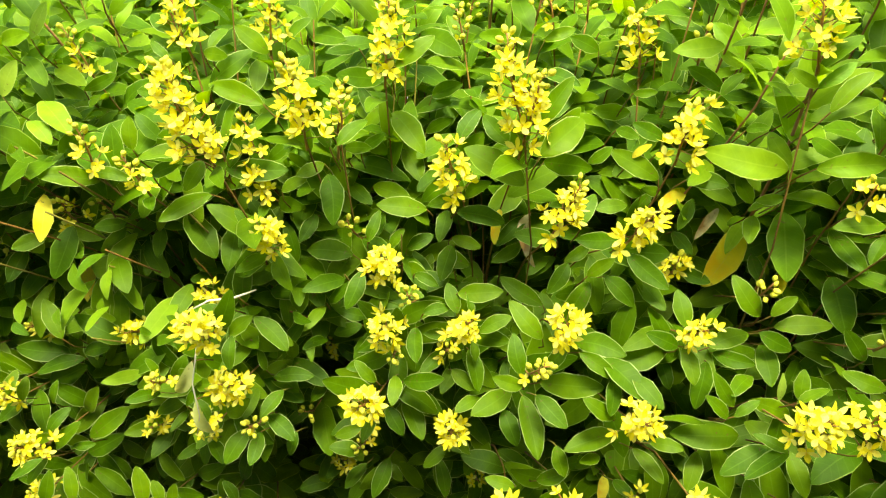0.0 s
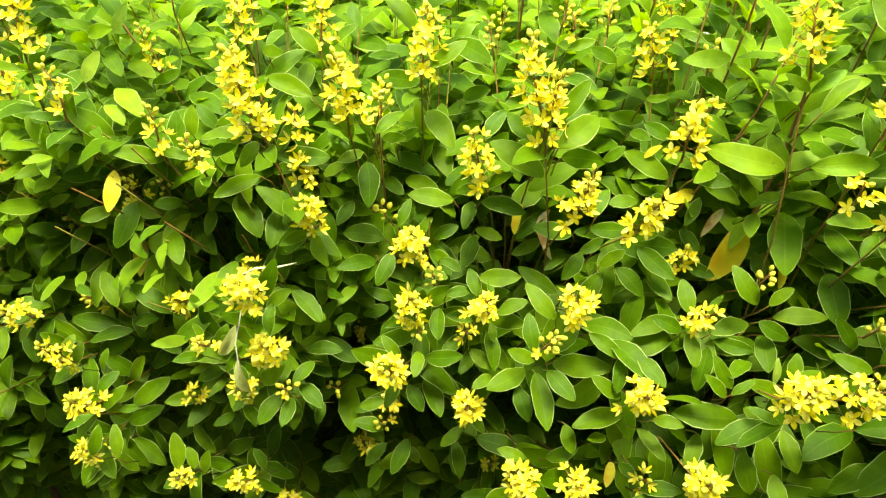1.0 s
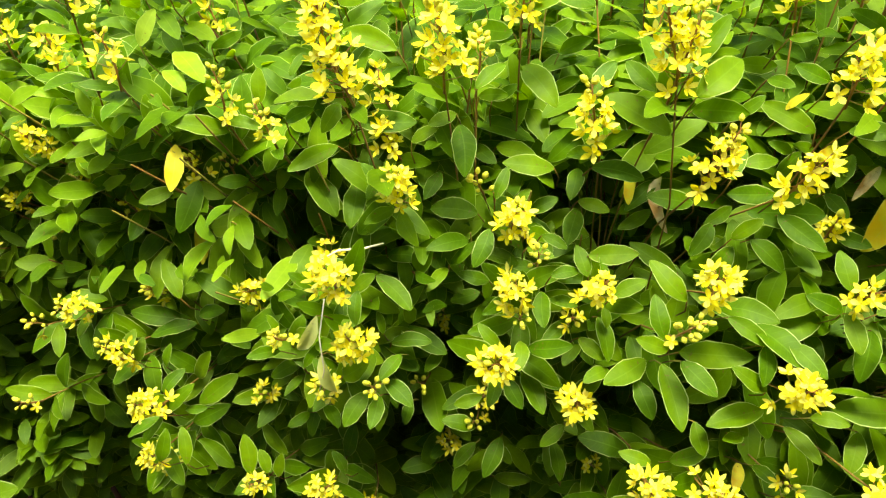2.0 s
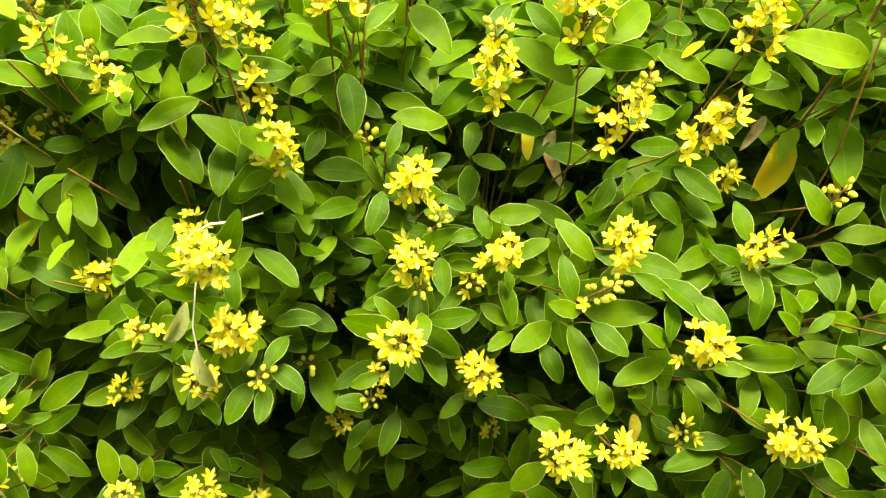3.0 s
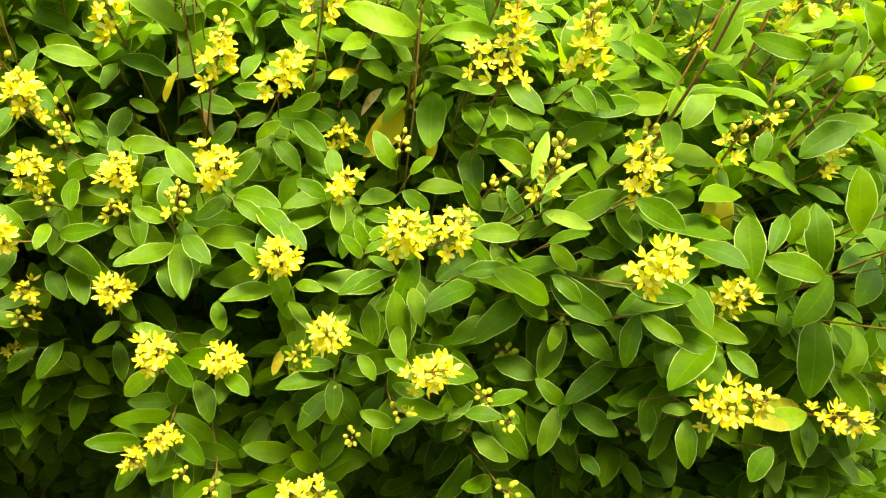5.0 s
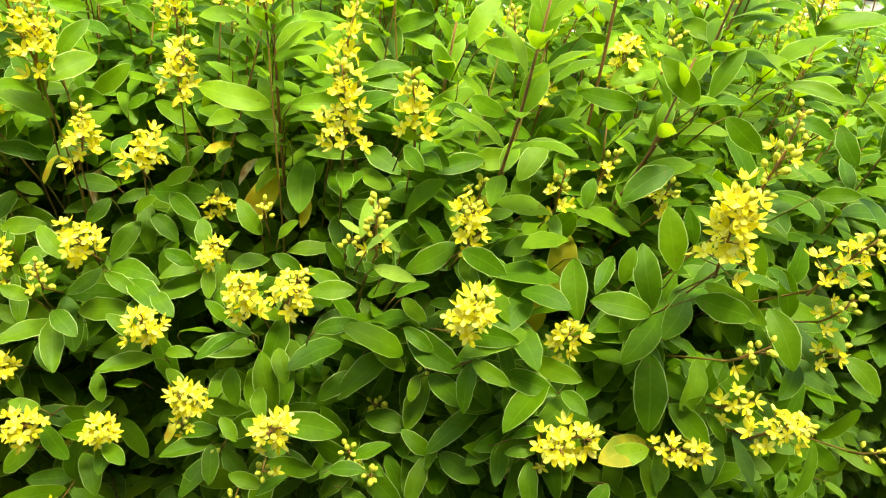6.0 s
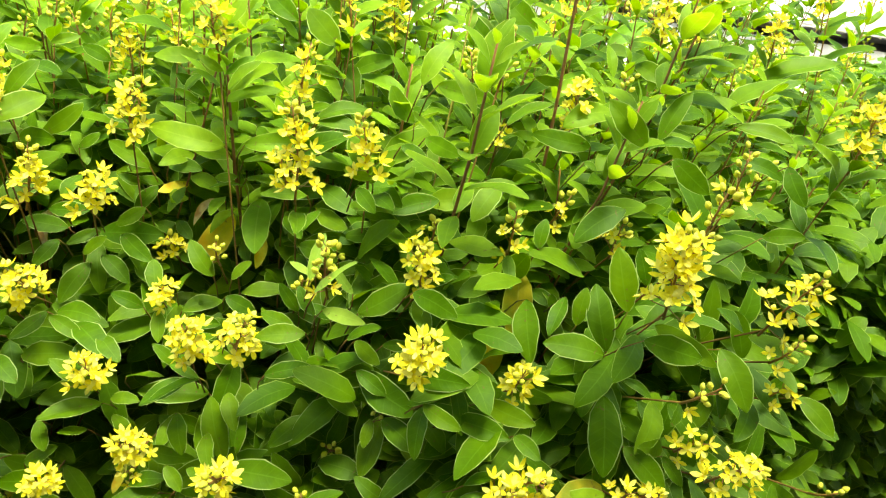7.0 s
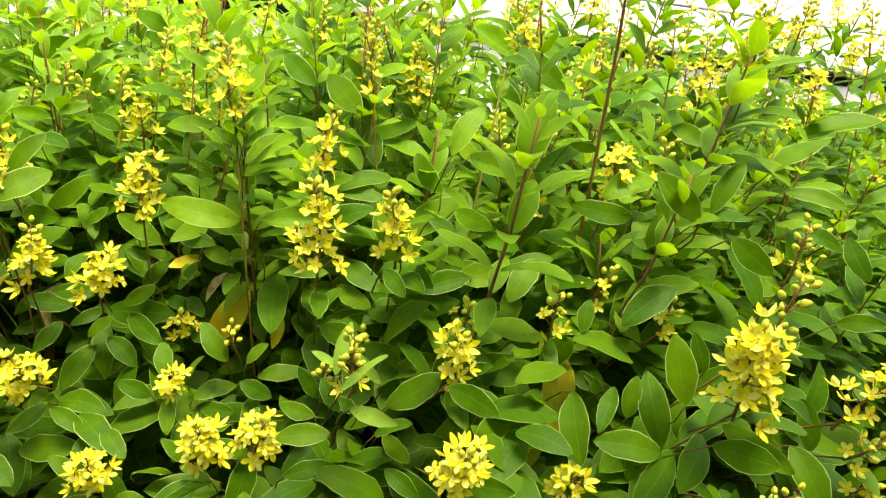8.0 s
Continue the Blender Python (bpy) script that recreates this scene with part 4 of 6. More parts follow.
leaf((0.155, 0.418, 1.019), (0.174, 0.392, 1.009), (-0.17, -0.46, 0.87), wide=1.12)
leaf((0.158, 0.538, 1.213), (0.176, 0.531, 1.216), (-0.41, -0.85, 0.34), wide=1.11)
leaf((0.161, 0.441, 0.877), (0.175, 0.422, 0.877), (-0.34, -0.28, 0.90), wide=1.18)
leaf((0.161, 0.525, 1.162), (0.173, 0.519, 1.176), (-0.59, -0.78, 0.20), "yellow", wide=0.96)
leaf((0.161, 0.498, 1.085), (0.189, 0.467, 1.070), (-0.40, -0.67, 0.63), wide=0.90)
leaf((0.162, 0.471, 0.852), (0.154, 0.447, 0.840), (-0.18, -0.39, 0.91), "yellow", wide=1.10)
leaf((0.164, 0.414, 0.944), (0.185, 0.389, 0.930), (-0.18, -0.58, 0.80), wide=0.93)
leaf((0.168, 0.390, 0.974), (0.190, 0.379, 0.979), (-0.43, -0.53, 0.73), wide=1.18)
leaf((0.170, 0.583, 1.183), (0.135, 0.580, 1.186), (0.12, -0.92, 0.37), wide=1.14)
leaf((0.172, 0.488, 1.192), (0.148, 0.491, 1.203), (0.04, -0.92, 0.39), wide=1.18)
leaf((0.174, 0.528, 1.127), (0.155, 0.523, 1.137), (0.40, -0.83, 0.37), wide=1.18)
leaf((0.176, 0.408, 0.876), (0.208, 0.397, 0.889), (-0.46, -0.44, 0.77), wide=1.08)
leaf((0.178, 0.404, 0.987), (0.209, 0.393, 0.993), (-0.12, 0.20, 0.97), wide=0.93)
leaf((0.181, 0.499, 1.111), (0.157, 0.492, 1.095), (0.09, -0.95, 0.30), wide=1.18)
leaf((0.183, 0.517, 1.146), (0.144, 0.530, 1.167), (-0.09, -0.91, 0.40), wide=0.96)
leaf((0.187, 0.543, 1.122), (0.166, 0.535, 1.097), (0.05, -0.96, 0.26), wide=1.18)
leaf((0.189, 0.425, 1.042), (0.164, 0.425, 1.055), (0.22, -0.89, 0.41), wide=1.16)
leaf((0.192, 0.533, 1.128), (0.172, 0.525, 1.134), (0.44, -0.79, 0.43), wide=1.18)
leaf((0.193, 0.645, 1.260), (0.208, 0.626, 1.246), (-0.38, -0.73, 0.57), wide=1.18)
leaf((0.198, 0.437, 1.052), (0.193, 0.457, 1.076), (-0.05, -0.76, 0.65), wide=1.18)
leaf((0.198, 0.436, 1.034), (0.203, 0.412, 1.014), (-0.30, -0.63, 0.71), wide=1.18)
leaf((0.199, 0.473, 1.009), (0.149, 0.449, 1.002), (0.09, -0.45, 0.89), wide=1.11)
leaf((0.200, 0.490, 0.983), (0.206, 0.465, 0.965), (-0.15, -0.60, 0.78), wide=1.18)
leaf((0.201, 0.504, 1.151), (0.231, 0.491, 1.152), (-0.35, -0.74, 0.57), wide=1.16)
leaf((0.202, 0.661, 1.226), (0.248, 0.657, 1.235), (-0.13, -0.96, 0.25))
leaf((0.205, 0.371, 0.891), (0.205, 0.341, 0.873), (-0.18, -0.51, 0.84), wide=1.18)
leaf((0.205, 0.634, 1.259), (0.227, 0.618, 1.252), (-0.34, -0.71, 0.62), wide=0.93)
leaf((0.205, 0.520, 1.220), (0.227, 0.514, 1.211), (-0.18, -0.96, 0.20), wide=0.89)
leaf((0.206, 0.527, 1.092), (0.220, 0.508, 1.080), (-0.28, -0.66, 0.70), wide=1.18)
leaf((0.206, 0.404, 0.867), (0.157, 0.398, 0.859), (-0.09, -0.47, 0.88))
leaf((0.211, 0.502, 1.066), (0.229, 0.484, 1.066), (-0.58, -0.59, 0.56), wide=1.18)
leaf((0.214, 0.516, 1.129), (0.200, 0.499, 1.108), (-0.22, -0.68, 0.70))
leaf((0.215, 0.620, 1.224), (0.211, 0.594, 1.198), (-0.09, -0.70, 0.71), wide=1.11)
leaf((0.215, 0.541, 1.127), (0.190, 0.519, 1.124), (0.34, -0.48, 0.81), "yellow", wide=1.13)
leaf((0.215, 0.503, 1.221), (0.231, 0.505, 1.237), (-0.46, -0.70, 0.55), wide=1.18)
leaf((0.215, 0.440, 1.050), (0.224, 0.444, 1.069), (-0.75, -0.49, 0.44), wide=0.93)
leaf((0.216, 0.409, 0.946), (0.204, 0.386, 0.925), (-0.31, -0.56, 0.76), wide=1.18)
leaf((0.218, 0.323, 0.952), (0.231, 0.308, 0.939), (-0.15, -0.70, 0.70), wide=1.18)
leaf((0.218, 0.434, 1.021), (0.203, 0.408, 0.996), (-0.50, -0.40, 0.77), wide=1.18)
leaf((0.219, 0.436, 1.034), (0.253, 0.443, 1.043), (-0.08, -0.67, 0.74), wide=1.18)
leaf((0.220, 0.459, 1.208), (0.230, 0.448, 1.214), (-0.77, -0.57, 0.28), "lit_lime", wide=1.18)
leaf((0.221, 0.384, 1.006), (0.201, 0.388, 1.025), (0.30, -0.82, 0.49), wide=1.05)
leaf((0.221, 0.377, 1.014), (0.238, 0.380, 1.028), (-0.47, -0.51, 0.72), wide=0.92)
leaf((0.224, 0.439, 1.026), (0.253, 0.424, 1.026), (-0.39, -0.72, 0.57), wide=1.17)
leaf((0.225, 0.345, 0.985), (0.229, 0.324, 0.961), (-0.33, -0.73, 0.60), wide=1.18)
leaf((0.230, 0.397, 1.006), (0.213, 0.406, 1.032), (-0.05, -0.95, 0.30))
leaf((0.233, 0.545, 1.213), (0.203, 0.547, 1.232), (0.16, -0.93, 0.34), wide=0.93)
leaf((0.233, 0.346, 1.015), (0.198, 0.334, 1.001), (-0.20, -0.44, 0.88))
leaf((0.240, 0.522, 1.117), (0.220, 0.508, 1.097), (-0.19, -0.69, 0.69), "dry", wide=0.88)
leaf((0.241, 0.335, 1.021), (0.220, 0.343, 1.031), (0.16, -0.61, 0.78), wide=0.93)
leaf((0.241, 0.535, 1.235), (0.225, 0.546, 1.246), (-0.31, -0.86, 0.42), "lit_lime", wide=1.11)
leaf((0.242, 0.470, 1.203), (0.255, 0.452, 1.185), (-0.38, -0.78, 0.49), "lit_lime", wide=1.18)
leaf((0.242, 0.337, 1.020), (0.207, 0.321, 1.015), (-0.14, 0.02, 0.99), wide=0.93)
leaf((0.244, 0.405, 0.968), (0.187, 0.400, 0.975), (0.15, -0.56, 0.81), wide=1.04)
leaf((0.246, 0.424, 1.072), (0.226, 0.433, 1.102), (0.08, -0.94, 0.34), wide=1.17)
leaf((0.248, 0.336, 0.972), (0.251, 0.309, 0.957), (-0.36, -0.47, 0.80), wide=1.18)
leaf((0.248, 0.553, 1.235), (0.227, 0.576, 1.261), (-0.39, -0.82, 0.43), "lit_lime", wide=1.16)
leaf((0.249, 0.418, 1.019), (0.226, 0.396, 1.018), (0.05, -0.12, 0.99), wide=1.18)
leaf((0.251, 0.483, 1.129), (0.241, 0.457, 1.117), (-0.25, -0.33, 0.91), wide=1.18)
leaf((0.251, 0.437, 1.245), (0.232, 0.436, 1.257), (0.19, -0.96, 0.19), "lit_lime")
leaf((0.252, 0.449, 1.182), (0.192, 0.451, 1.197), (0.09, -0.87, 0.48), "lit_lime")
leaf((0.252, 0.309, 0.893), (0.224, 0.319, 0.899), (-0.11, -0.74, 0.66), wide=1.18)
leaf((0.253, 0.441, 1.243), (0.276, 0.444, 1.260), (-0.30, -0.79, 0.53), "lit_lime", wide=0.93)
leaf((0.256, 0.424, 1.232), (0.280, 0.430, 1.257), (-0.42, -0.68, 0.60), wide=0.93)
leaf((0.256, 0.436, 1.048), (0.282, 0.428, 1.037), (-0.05, -0.85, 0.52), wide=1.18)
leaf((0.258, 0.477, 1.209), (0.264, 0.451, 1.195), (-0.61, -0.49, 0.63), "lit_lime")
leaf((0.259, 0.369, 1.034), (0.280, 0.372, 1.047), (-0.49, -0.14, 0.86), wide=0.93)
leaf((0.259, 0.289, 0.955), (0.236, 0.305, 0.961), (-0.31, -0.69, 0.65), wide=1.11)
leaf((0.261, 0.435, 1.065), (0.278, 0.436, 1.082), (-0.47, -0.72, 0.51), wide=1.18)
leaf((0.262, 0.366, 0.990), (0.268, 0.338, 0.973), (-0.16, -0.56, 0.82), wide=1.06)
leaf((0.262, 0.395, 1.013), (0.262, 0.402, 1.036), (0.08, -0.96, 0.28), "young", wide=0.93)
leaf((0.263, 0.467, 1.152), (0.243, 0.464, 1.151), (0.08, -0.84, 0.54), wide=1.18)
leaf((0.258, 0.511, 1.106), (0.226, 0.483, 1.062), (0.15, -0.80, 0.58), "yellow", wide=1.35)
leaf((0.266, 0.447, 1.028), (0.265, 0.414, 1.012), (-0.41, -0.39, 0.82), wide=1.18)
leaf((0.266, 0.385, 1.009), (0.234, 0.383, 1.024), (0.25, -0.87, 0.42), wide=0.88)
leaf((0.267, 0.379, 1.028), (0.270, 0.389, 1.049), (-0.32, -0.83, 0.45), wide=1.18)
leaf((0.268, 0.464, 1.167), (0.297, 0.469, 1.172), (-0.08, -0.43, 0.90), "lit_lime", wide=0.93)
leaf((0.269, 0.444, 1.185), (0.319, 0.443, 1.189), (-0.05, -0.88, 0.47), "lit_lime")
leaf((0.269, 0.608, 1.247), (0.324, 0.598, 1.258), (-0.26, -0.47, 0.85), "lit_lime", wide=0.93)
leaf((0.269, 0.480, 1.141), (0.239, 0.467, 1.140), (-0.02, -0.06, 1.00), wide=0.93)
leaf((0.269, 0.441, 1.050), (0.312, 0.434, 1.059), (-0.26, -0.55, 0.80), wide=0.92)
leaf((0.270, 0.506, 1.081), (0.275, 0.484, 1.063), (-0.34, -0.66, 0.67), wide=1.18)
leaf((0.270, 0.300, 0.933), (0.243, 0.302, 0.939), (0.11, -0.65, 0.75), wide=1.18)
leaf((0.271, 0.477, 1.148), (0.313, 0.466, 1.146), (-0.05, -0.33, 0.94), wide=0.93)
leaf((0.271, 0.300, 0.909), (0.245, 0.295, 0.899), (-0.29, -0.31, 0.90))
leaf((0.272, 0.530, 1.118), (0.257, 0.539, 1.146), (-0.18, -0.96, 0.21), wide=1.18)
leaf((0.279, 0.477, 1.196), (0.292, 0.455, 1.189), (-0.66, -0.56, 0.49), "lit_lime", wide=1.18)
leaf((0.284, 0.494, 1.093), (0.283, 0.465, 1.067), (0.35, -0.65, 0.68), "yellow", wide=0.93)
leaf((0.285, 0.501, 1.124), (0.278, 0.455, 1.087), (-0.26, -0.58, 0.77), "lit_lime", wide=1.18)
leaf((0.290, 0.326, 1.027), (0.326, 0.321, 1.036), (-0.27, -0.69, 0.67))
leaf((0.304, 0.294, 0.917), (0.332, 0.285, 0.922), (-0.29, -0.47, 0.83), wide=1.11)
leaf((0.312, 0.361, 1.054), (0.286, 0.370, 1.062), (-0.10, -0.81, 0.57), wide=1.18)
leaf((0.313, 0.493, 1.141), (0.324, 0.493, 1.158), (-0.69, -0.56, 0.46), wide=1.18)
leaf((0.316, 0.581, 1.293), (0.283, 0.600, 1.322), (-0.27, -0.92, 0.30), wide=1.18)
leaf((0.316, 0.299, 0.894), (0.342, 0.275, 0.885), (-0.30, -0.59, 0.75), wide=1.18)
leaf((0.317, 0.296, 1.076), (0.282, 0.300, 1.072), (-0.15, -0.69, 0.71), wide=1.18)
leaf((0.318, 0.398, 1.050), (0.301, 0.403, 1.074), (-0.06, -0.98, 0.18))
leaf((0.318, 0.299, 1.116), (0.329, 0.318, 1.145), (-0.02, -0.83, 0.55), "young", wide=0.93)
leaf((0.319, 0.467, 1.082), (0.320, 0.428, 1.054), (-0.38, -0.53, 0.76), wide=1.18)
leaf((0.320, 0.280, 1.113), (0.350, 0.287, 1.133), (-0.54, -0.11, 0.83), "young", wide=0.93)
leaf((0.322, 0.297, 0.925), (0.352, 0.294, 0.941), (-0.47, -0.27, 0.84), wide=0.93)
leaf((0.323, 0.432, 1.146), (0.283, 0.426, 1.148), (0.13, -0.56, 0.82), wide=0.93)
leaf((0.324, 0.310, 1.084), (0.313, 0.329, 1.100), (-0.47, -0.70, 0.54))
leaf((0.325, 0.348, 0.976), (0.294, 0.335, 0.959), (-0.16, -0.61, 0.78), wide=1.18)
leaf((0.325, 0.336, 1.105), (0.305, 0.340, 1.115), (0.26, -0.63, 0.73), "young", wide=0.93)
leaf((0.327, 0.287, 1.098), (0.355, 0.266, 1.097), (-0.54, -0.73, 0.41), "young")
leaf((0.331, 0.464, 1.210), (0.373, 0.461, 1.227), (-0.29, -0.72, 0.63), wide=0.93)
leaf((0.331, 0.463, 1.206), (0.370, 0.451, 1.208), (-0.26, -0.72, 0.65), wide=0.93)
leaf((0.333, 0.447, 1.130), (0.358, 0.421, 1.120), (-0.47, -0.69, 0.54), wide=1.18)
leaf((0.336, 0.445, 1.130), (0.321, 0.431, 1.114), (-0.45, -0.44, 0.78), wide=1.18)
leaf((0.336, 0.450, 1.150), (0.365, 0.421, 1.136), (-0.31, -0.64, 0.70), wide=1.18)
leaf((0.337, 0.302, 0.919), (0.348, 0.283, 0.916), (-0.44, -0.37, 0.82), wide=1.18)
leaf((0.338, 0.328, 1.074), (0.321, 0.329, 1.085), (0.26, -0.83, 0.50), wide=1.18)
leaf((0.338, 0.331, 1.009), (0.363, 0.313, 0.996), (-0.36, -0.82, 0.45), wide=1.18)
leaf((0.347, 0.379, 1.104), (0.315, 0.396, 1.112), (-0.36, -0.86, 0.36), wide=1.18)
leaf((0.350, 0.495, 1.274), (0.321, 0.520, 1.305), (-0.37, -0.86, 0.35), wide=1.18)
leaf((0.351, 0.320, 1.060), (0.374, 0.303, 1.077), (-0.67, -0.24, 0.71), wide=0.93)
leaf((0.352, 0.454, 1.006), (0.304, 0.456, 1.022), (0.19, -0.70, 0.68), wide=1.12)
leaf((0.354, 0.350, 1.173), (0.366, 0.328, 1.160), (-0.59, -0.61, 0.53), wide=1.18)
leaf((0.355, 0.372, 1.187), (0.363, 0.387, 1.222), (-0.51, -0.73, 0.46), wide=1.10)
leaf((0.356, 0.346, 0.996), (0.307, 0.329, 0.968), (-0.38, -0.34, 0.86), wide=1.18)
leaf((0.356, 0.342, 1.089), (0.342, 0.355, 1.107), (-0.44, -0.86, 0.27), "young", wide=1.07)
leaf((0.359, 0.326, 1.079), (0.396, 0.320, 1.106), (-0.45, -0.78, 0.44), wide=1.18)
leaf((0.360, 0.319, 1.033), (0.382, 0.303, 1.019), (-0.21, -0.78, 0.59), wide=1.18)
leaf((0.360, 0.334, 1.052), (0.375, 0.312, 1.042), (-0.61, -0.65, 0.46), wide=1.18)
leaf((0.365, 0.331, 1.026), (0.405, 0.287, 1.010), (-0.52, -0.67, 0.54), wide=1.17)
leaf((0.368, 0.362, 1.179), (0.345, 0.363, 1.185), (0.01, -0.97, 0.25), "lit_lime", wide=0.94)
leaf((0.370, 0.553, 1.248), (0.412, 0.543, 1.269), (-0.36, -0.88, 0.31), "lit_lime")
leaf((0.372, 0.322, 0.933), (0.336, 0.339, 0.938), (-0.20, -0.64, 0.74), wide=1.18)
leaf((0.374, 0.314, 0.992), (0.367, 0.303, 0.973), (-0.37, -0.74, 0.57), wide=1.14)
leaf((0.380, 0.323, 1.053), (0.404, 0.312, 1.055), (-0.39, -0.79, 0.47))
leaf((0.382, 0.308, 0.995), (0.403, 0.274, 0.987), (-0.62, -0.51, 0.59), wide=1.18)
leaf((0.383, 0.296, 0.924), (0.366, 0.272, 0.893), (-0.35, -0.65, 0.68))
leaf((0.388, 0.336, 0.981), (0.368, 0.310, 0.940), (-0.51, -0.59, 0.62))
leaf((0.389, 0.296, 0.926), (0.364, 0.304, 0.945), (0.10, -0.86, 0.50), wide=1.18)
leaf((0.390, 0.282, 1.114), (0.415, 0.256, 1.106), (-0.60, -0.71, 0.37), wide=1.17)
leaf((0.393, 0.298, 0.927), (0.381, 0.280, 0.924), (-0.27, 0.04, 0.96), wide=1.18)
leaf((0.394, 0.293, 0.928), (0.421, 0.259, 0.924), (-0.60, -0.52, 0.61), wide=1.18)
leaf((0.396, 0.398, 1.201), (0.415, 0.385, 1.195), (-0.39, -0.75, 0.53), wide=1.18)
leaf((0.396, 0.245, 1.045), (0.419, 0.223, 1.037), (-0.42, -0.67, 0.61), wide=1.08)
leaf((0.400, 0.255, 1.038), (0.389, 0.234, 1.009), (-0.53, -0.59, 0.61), wide=0.92)
leaf((0.406, 0.435, 1.100), (0.396, 0.411, 1.076), (-0.18, -0.66, 0.73), wide=1.18)
leaf((0.408, 0.280, 0.886), (0.415, 0.258, 0.885), (-0.54, -0.20, 0.82), wide=1.18)
leaf((0.410, 0.403, 1.252), (0.435, 0.411, 1.293), (-0.29, -0.89, 0.37), "lit_lime", wide=0.93)
leaf((0.416, 0.446, 1.215), (0.399, 0.476, 1.244), (-0.68, -0.67, 0.30), wide=1.10)
leaf((0.418, 0.382, 1.254), (0.453, 0.351, 1.248), (-0.63, -0.77, 0.14), "lit_lime")
leaf((0.419, 0.411, 1.207), (0.445, 0.391, 1.197), (-0.56, -0.81, 0.17), "lit_lime", wide=1.18)
leaf((0.423, 0.253, 1.027), (0.455, 0.224, 1.028), (-0.56, -0.62, 0.55))
leaf((0.424, 0.405, 1.152), (0.463, 0.392, 1.161), (-0.37, -0.81, 0.45), "lit_lime", wide=1.18)
leaf((0.427, 0.301, 0.967), (0.378, 0.280, 0.944), (-0.29, -0.33, 0.90), wide=0.89)
leaf((0.427, 0.535, 1.232), (0.373, 0.553, 1.254), (0.14, -0.56, 0.81), "lit_lime", wide=0.93)
leaf((0.428, 0.441, 1.155), (0.462, 0.429, 1.169), (-0.46, -0.42, 0.79), wide=0.93)
leaf((0.428, 0.229, 0.988), (0.454, 0.222, 1.003), (-0.50, -0.01, 0.87), wide=0.93)
leaf((0.431, 0.388, 1.158), (0.388, 0.384, 1.145), (-0.08, -0.86, 0.50), wide=1.12)
leaf((0.441, 0.219, 0.975), (0.436, 0.195, 0.952), (-0.57, -0.50, 0.65), wide=1.05)
leaf((0.445, 0.976, 1.384), (0.497, 0.950, 1.389), (-0.46, -0.89, 0.04), "lit_lime")
leaf((0.446, 0.222, 0.982), (0.423, 0.225, 0.979), (-0.20, -0.44, 0.88), wide=1.18)
leaf((0.447, 0.261, 1.036), (0.475, 0.229, 1.035), (-0.65, -0.58, 0.49), wide=0.88)
leaf((0.448, 0.328, 1.127), (0.469, 0.314, 1.133), (-0.60, -0.74, 0.32), wide=1.18)
leaf((0.450, 0.430, 1.181), (0.474, 0.405, 1.178), (-0.68, -0.67, 0.31), "lit_lime", wide=1.14)
leaf((0.454, 0.458, 1.242), (0.434, 0.479, 1.260), (-0.58, -0.78, 0.25), "lit_lime", wide=1.07)
leaf((0.455, 0.239, 1.031), (0.415, 0.215, 1.004), (-0.52, -0.12, 0.85), wide=1.18)
leaf((0.460, 0.227, 1.028), (0.472, 0.206, 1.022), (-0.52, -0.50, 0.70), wide=1.18)
leaf((0.461, 0.291, 0.942), (0.457, 0.260, 0.907), (-0.40, -0.67, 0.63), wide=1.18)
leaf((0.468, 0.372, 1.240), (0.437, 0.375, 1.259), (0.06, -0.98, 0.20), wide=1.18)
leaf((0.472, 0.301, 0.873), (0.516, 0.279, 0.864), (-0.21, -0.69, 0.69))
leaf((0.474, 0.274, 1.113), (0.471, 0.242, 1.077), (-0.69, -0.51, 0.51), wide=1.18)
leaf((0.475, 0.363, 1.180), (0.448, 0.343, 1.155), (-0.22, -0.64, 0.73), wide=1.18)
leaf((0.476, 0.290, 0.854), (0.496, 0.269, 0.857), (-0.52, -0.36, 0.78), wide=1.05)
leaf((0.482, 0.385, 1.062), (0.470, 0.348, 1.023), (-0.53, -0.53, 0.66), wide=1.11)
leaf((0.484, 0.389, 1.227), (0.520, 0.383, 1.249), (-0.51, -0.36, 0.78), wide=0.93)
leaf((0.488, 0.187, 0.977), (0.472, 0.177, 0.957), (-0.59, -0.41, 0.69), wide=1.18)
leaf((0.492, 0.305, 1.143), (0.499, 0.315, 1.165), (-0.59, -0.64, 0.49), wide=1.18)
leaf((0.493, 0.835, 1.370), (0.480, 0.853, 1.407), (-0.29, -0.89, 0.34), "lit_lime", wide=1.18)
leaf((0.483, 0.341, 1.059), (0.472, 0.342, 1.006), (-0.42, -0.80, 0.41), "yellow", wide=1.05)
leaf((0.496, 0.344, 1.112), (0.487, 0.312, 1.058), (-0.31, -0.69, 0.65), "olive", wide=0.95)
leaf((0.508, 0.279, 1.113), (0.487, 0.254, 1.093), (-0.39, -0.35, 0.85), wide=0.87)
leaf((0.512, 0.355, 1.089), (0.529, 0.333, 1.082), (-0.42, -0.57, 0.70), wide=1.18)
leaf((0.513, 0.295, 1.214), (0.518, 0.285, 1.211), (-0.61, -0.54, 0.57), wide=1.18)
leaf((0.516, 0.547, 1.291), (0.485, 0.556, 1.321), (-0.20, -0.98, 0.10), wide=1.18)
leaf((0.516, 0.419, 1.267), (0.538, 0.410, 1.265), (-0.34, -0.92, 0.16), wide=1.09)
leaf((0.520, 0.276, 1.091), (0.527, 0.282, 1.120), (-0.62, -0.73, 0.30), wide=1.18)
leaf((0.523, 0.192, 1.118), (0.557, 0.174, 1.113), (-0.37, -0.82, 0.44), wide=1.18)
leaf((0.525, 0.338, 1.092), (0.525, 0.317, 1.085), (-0.74, -0.20, 0.64), wide=1.18)
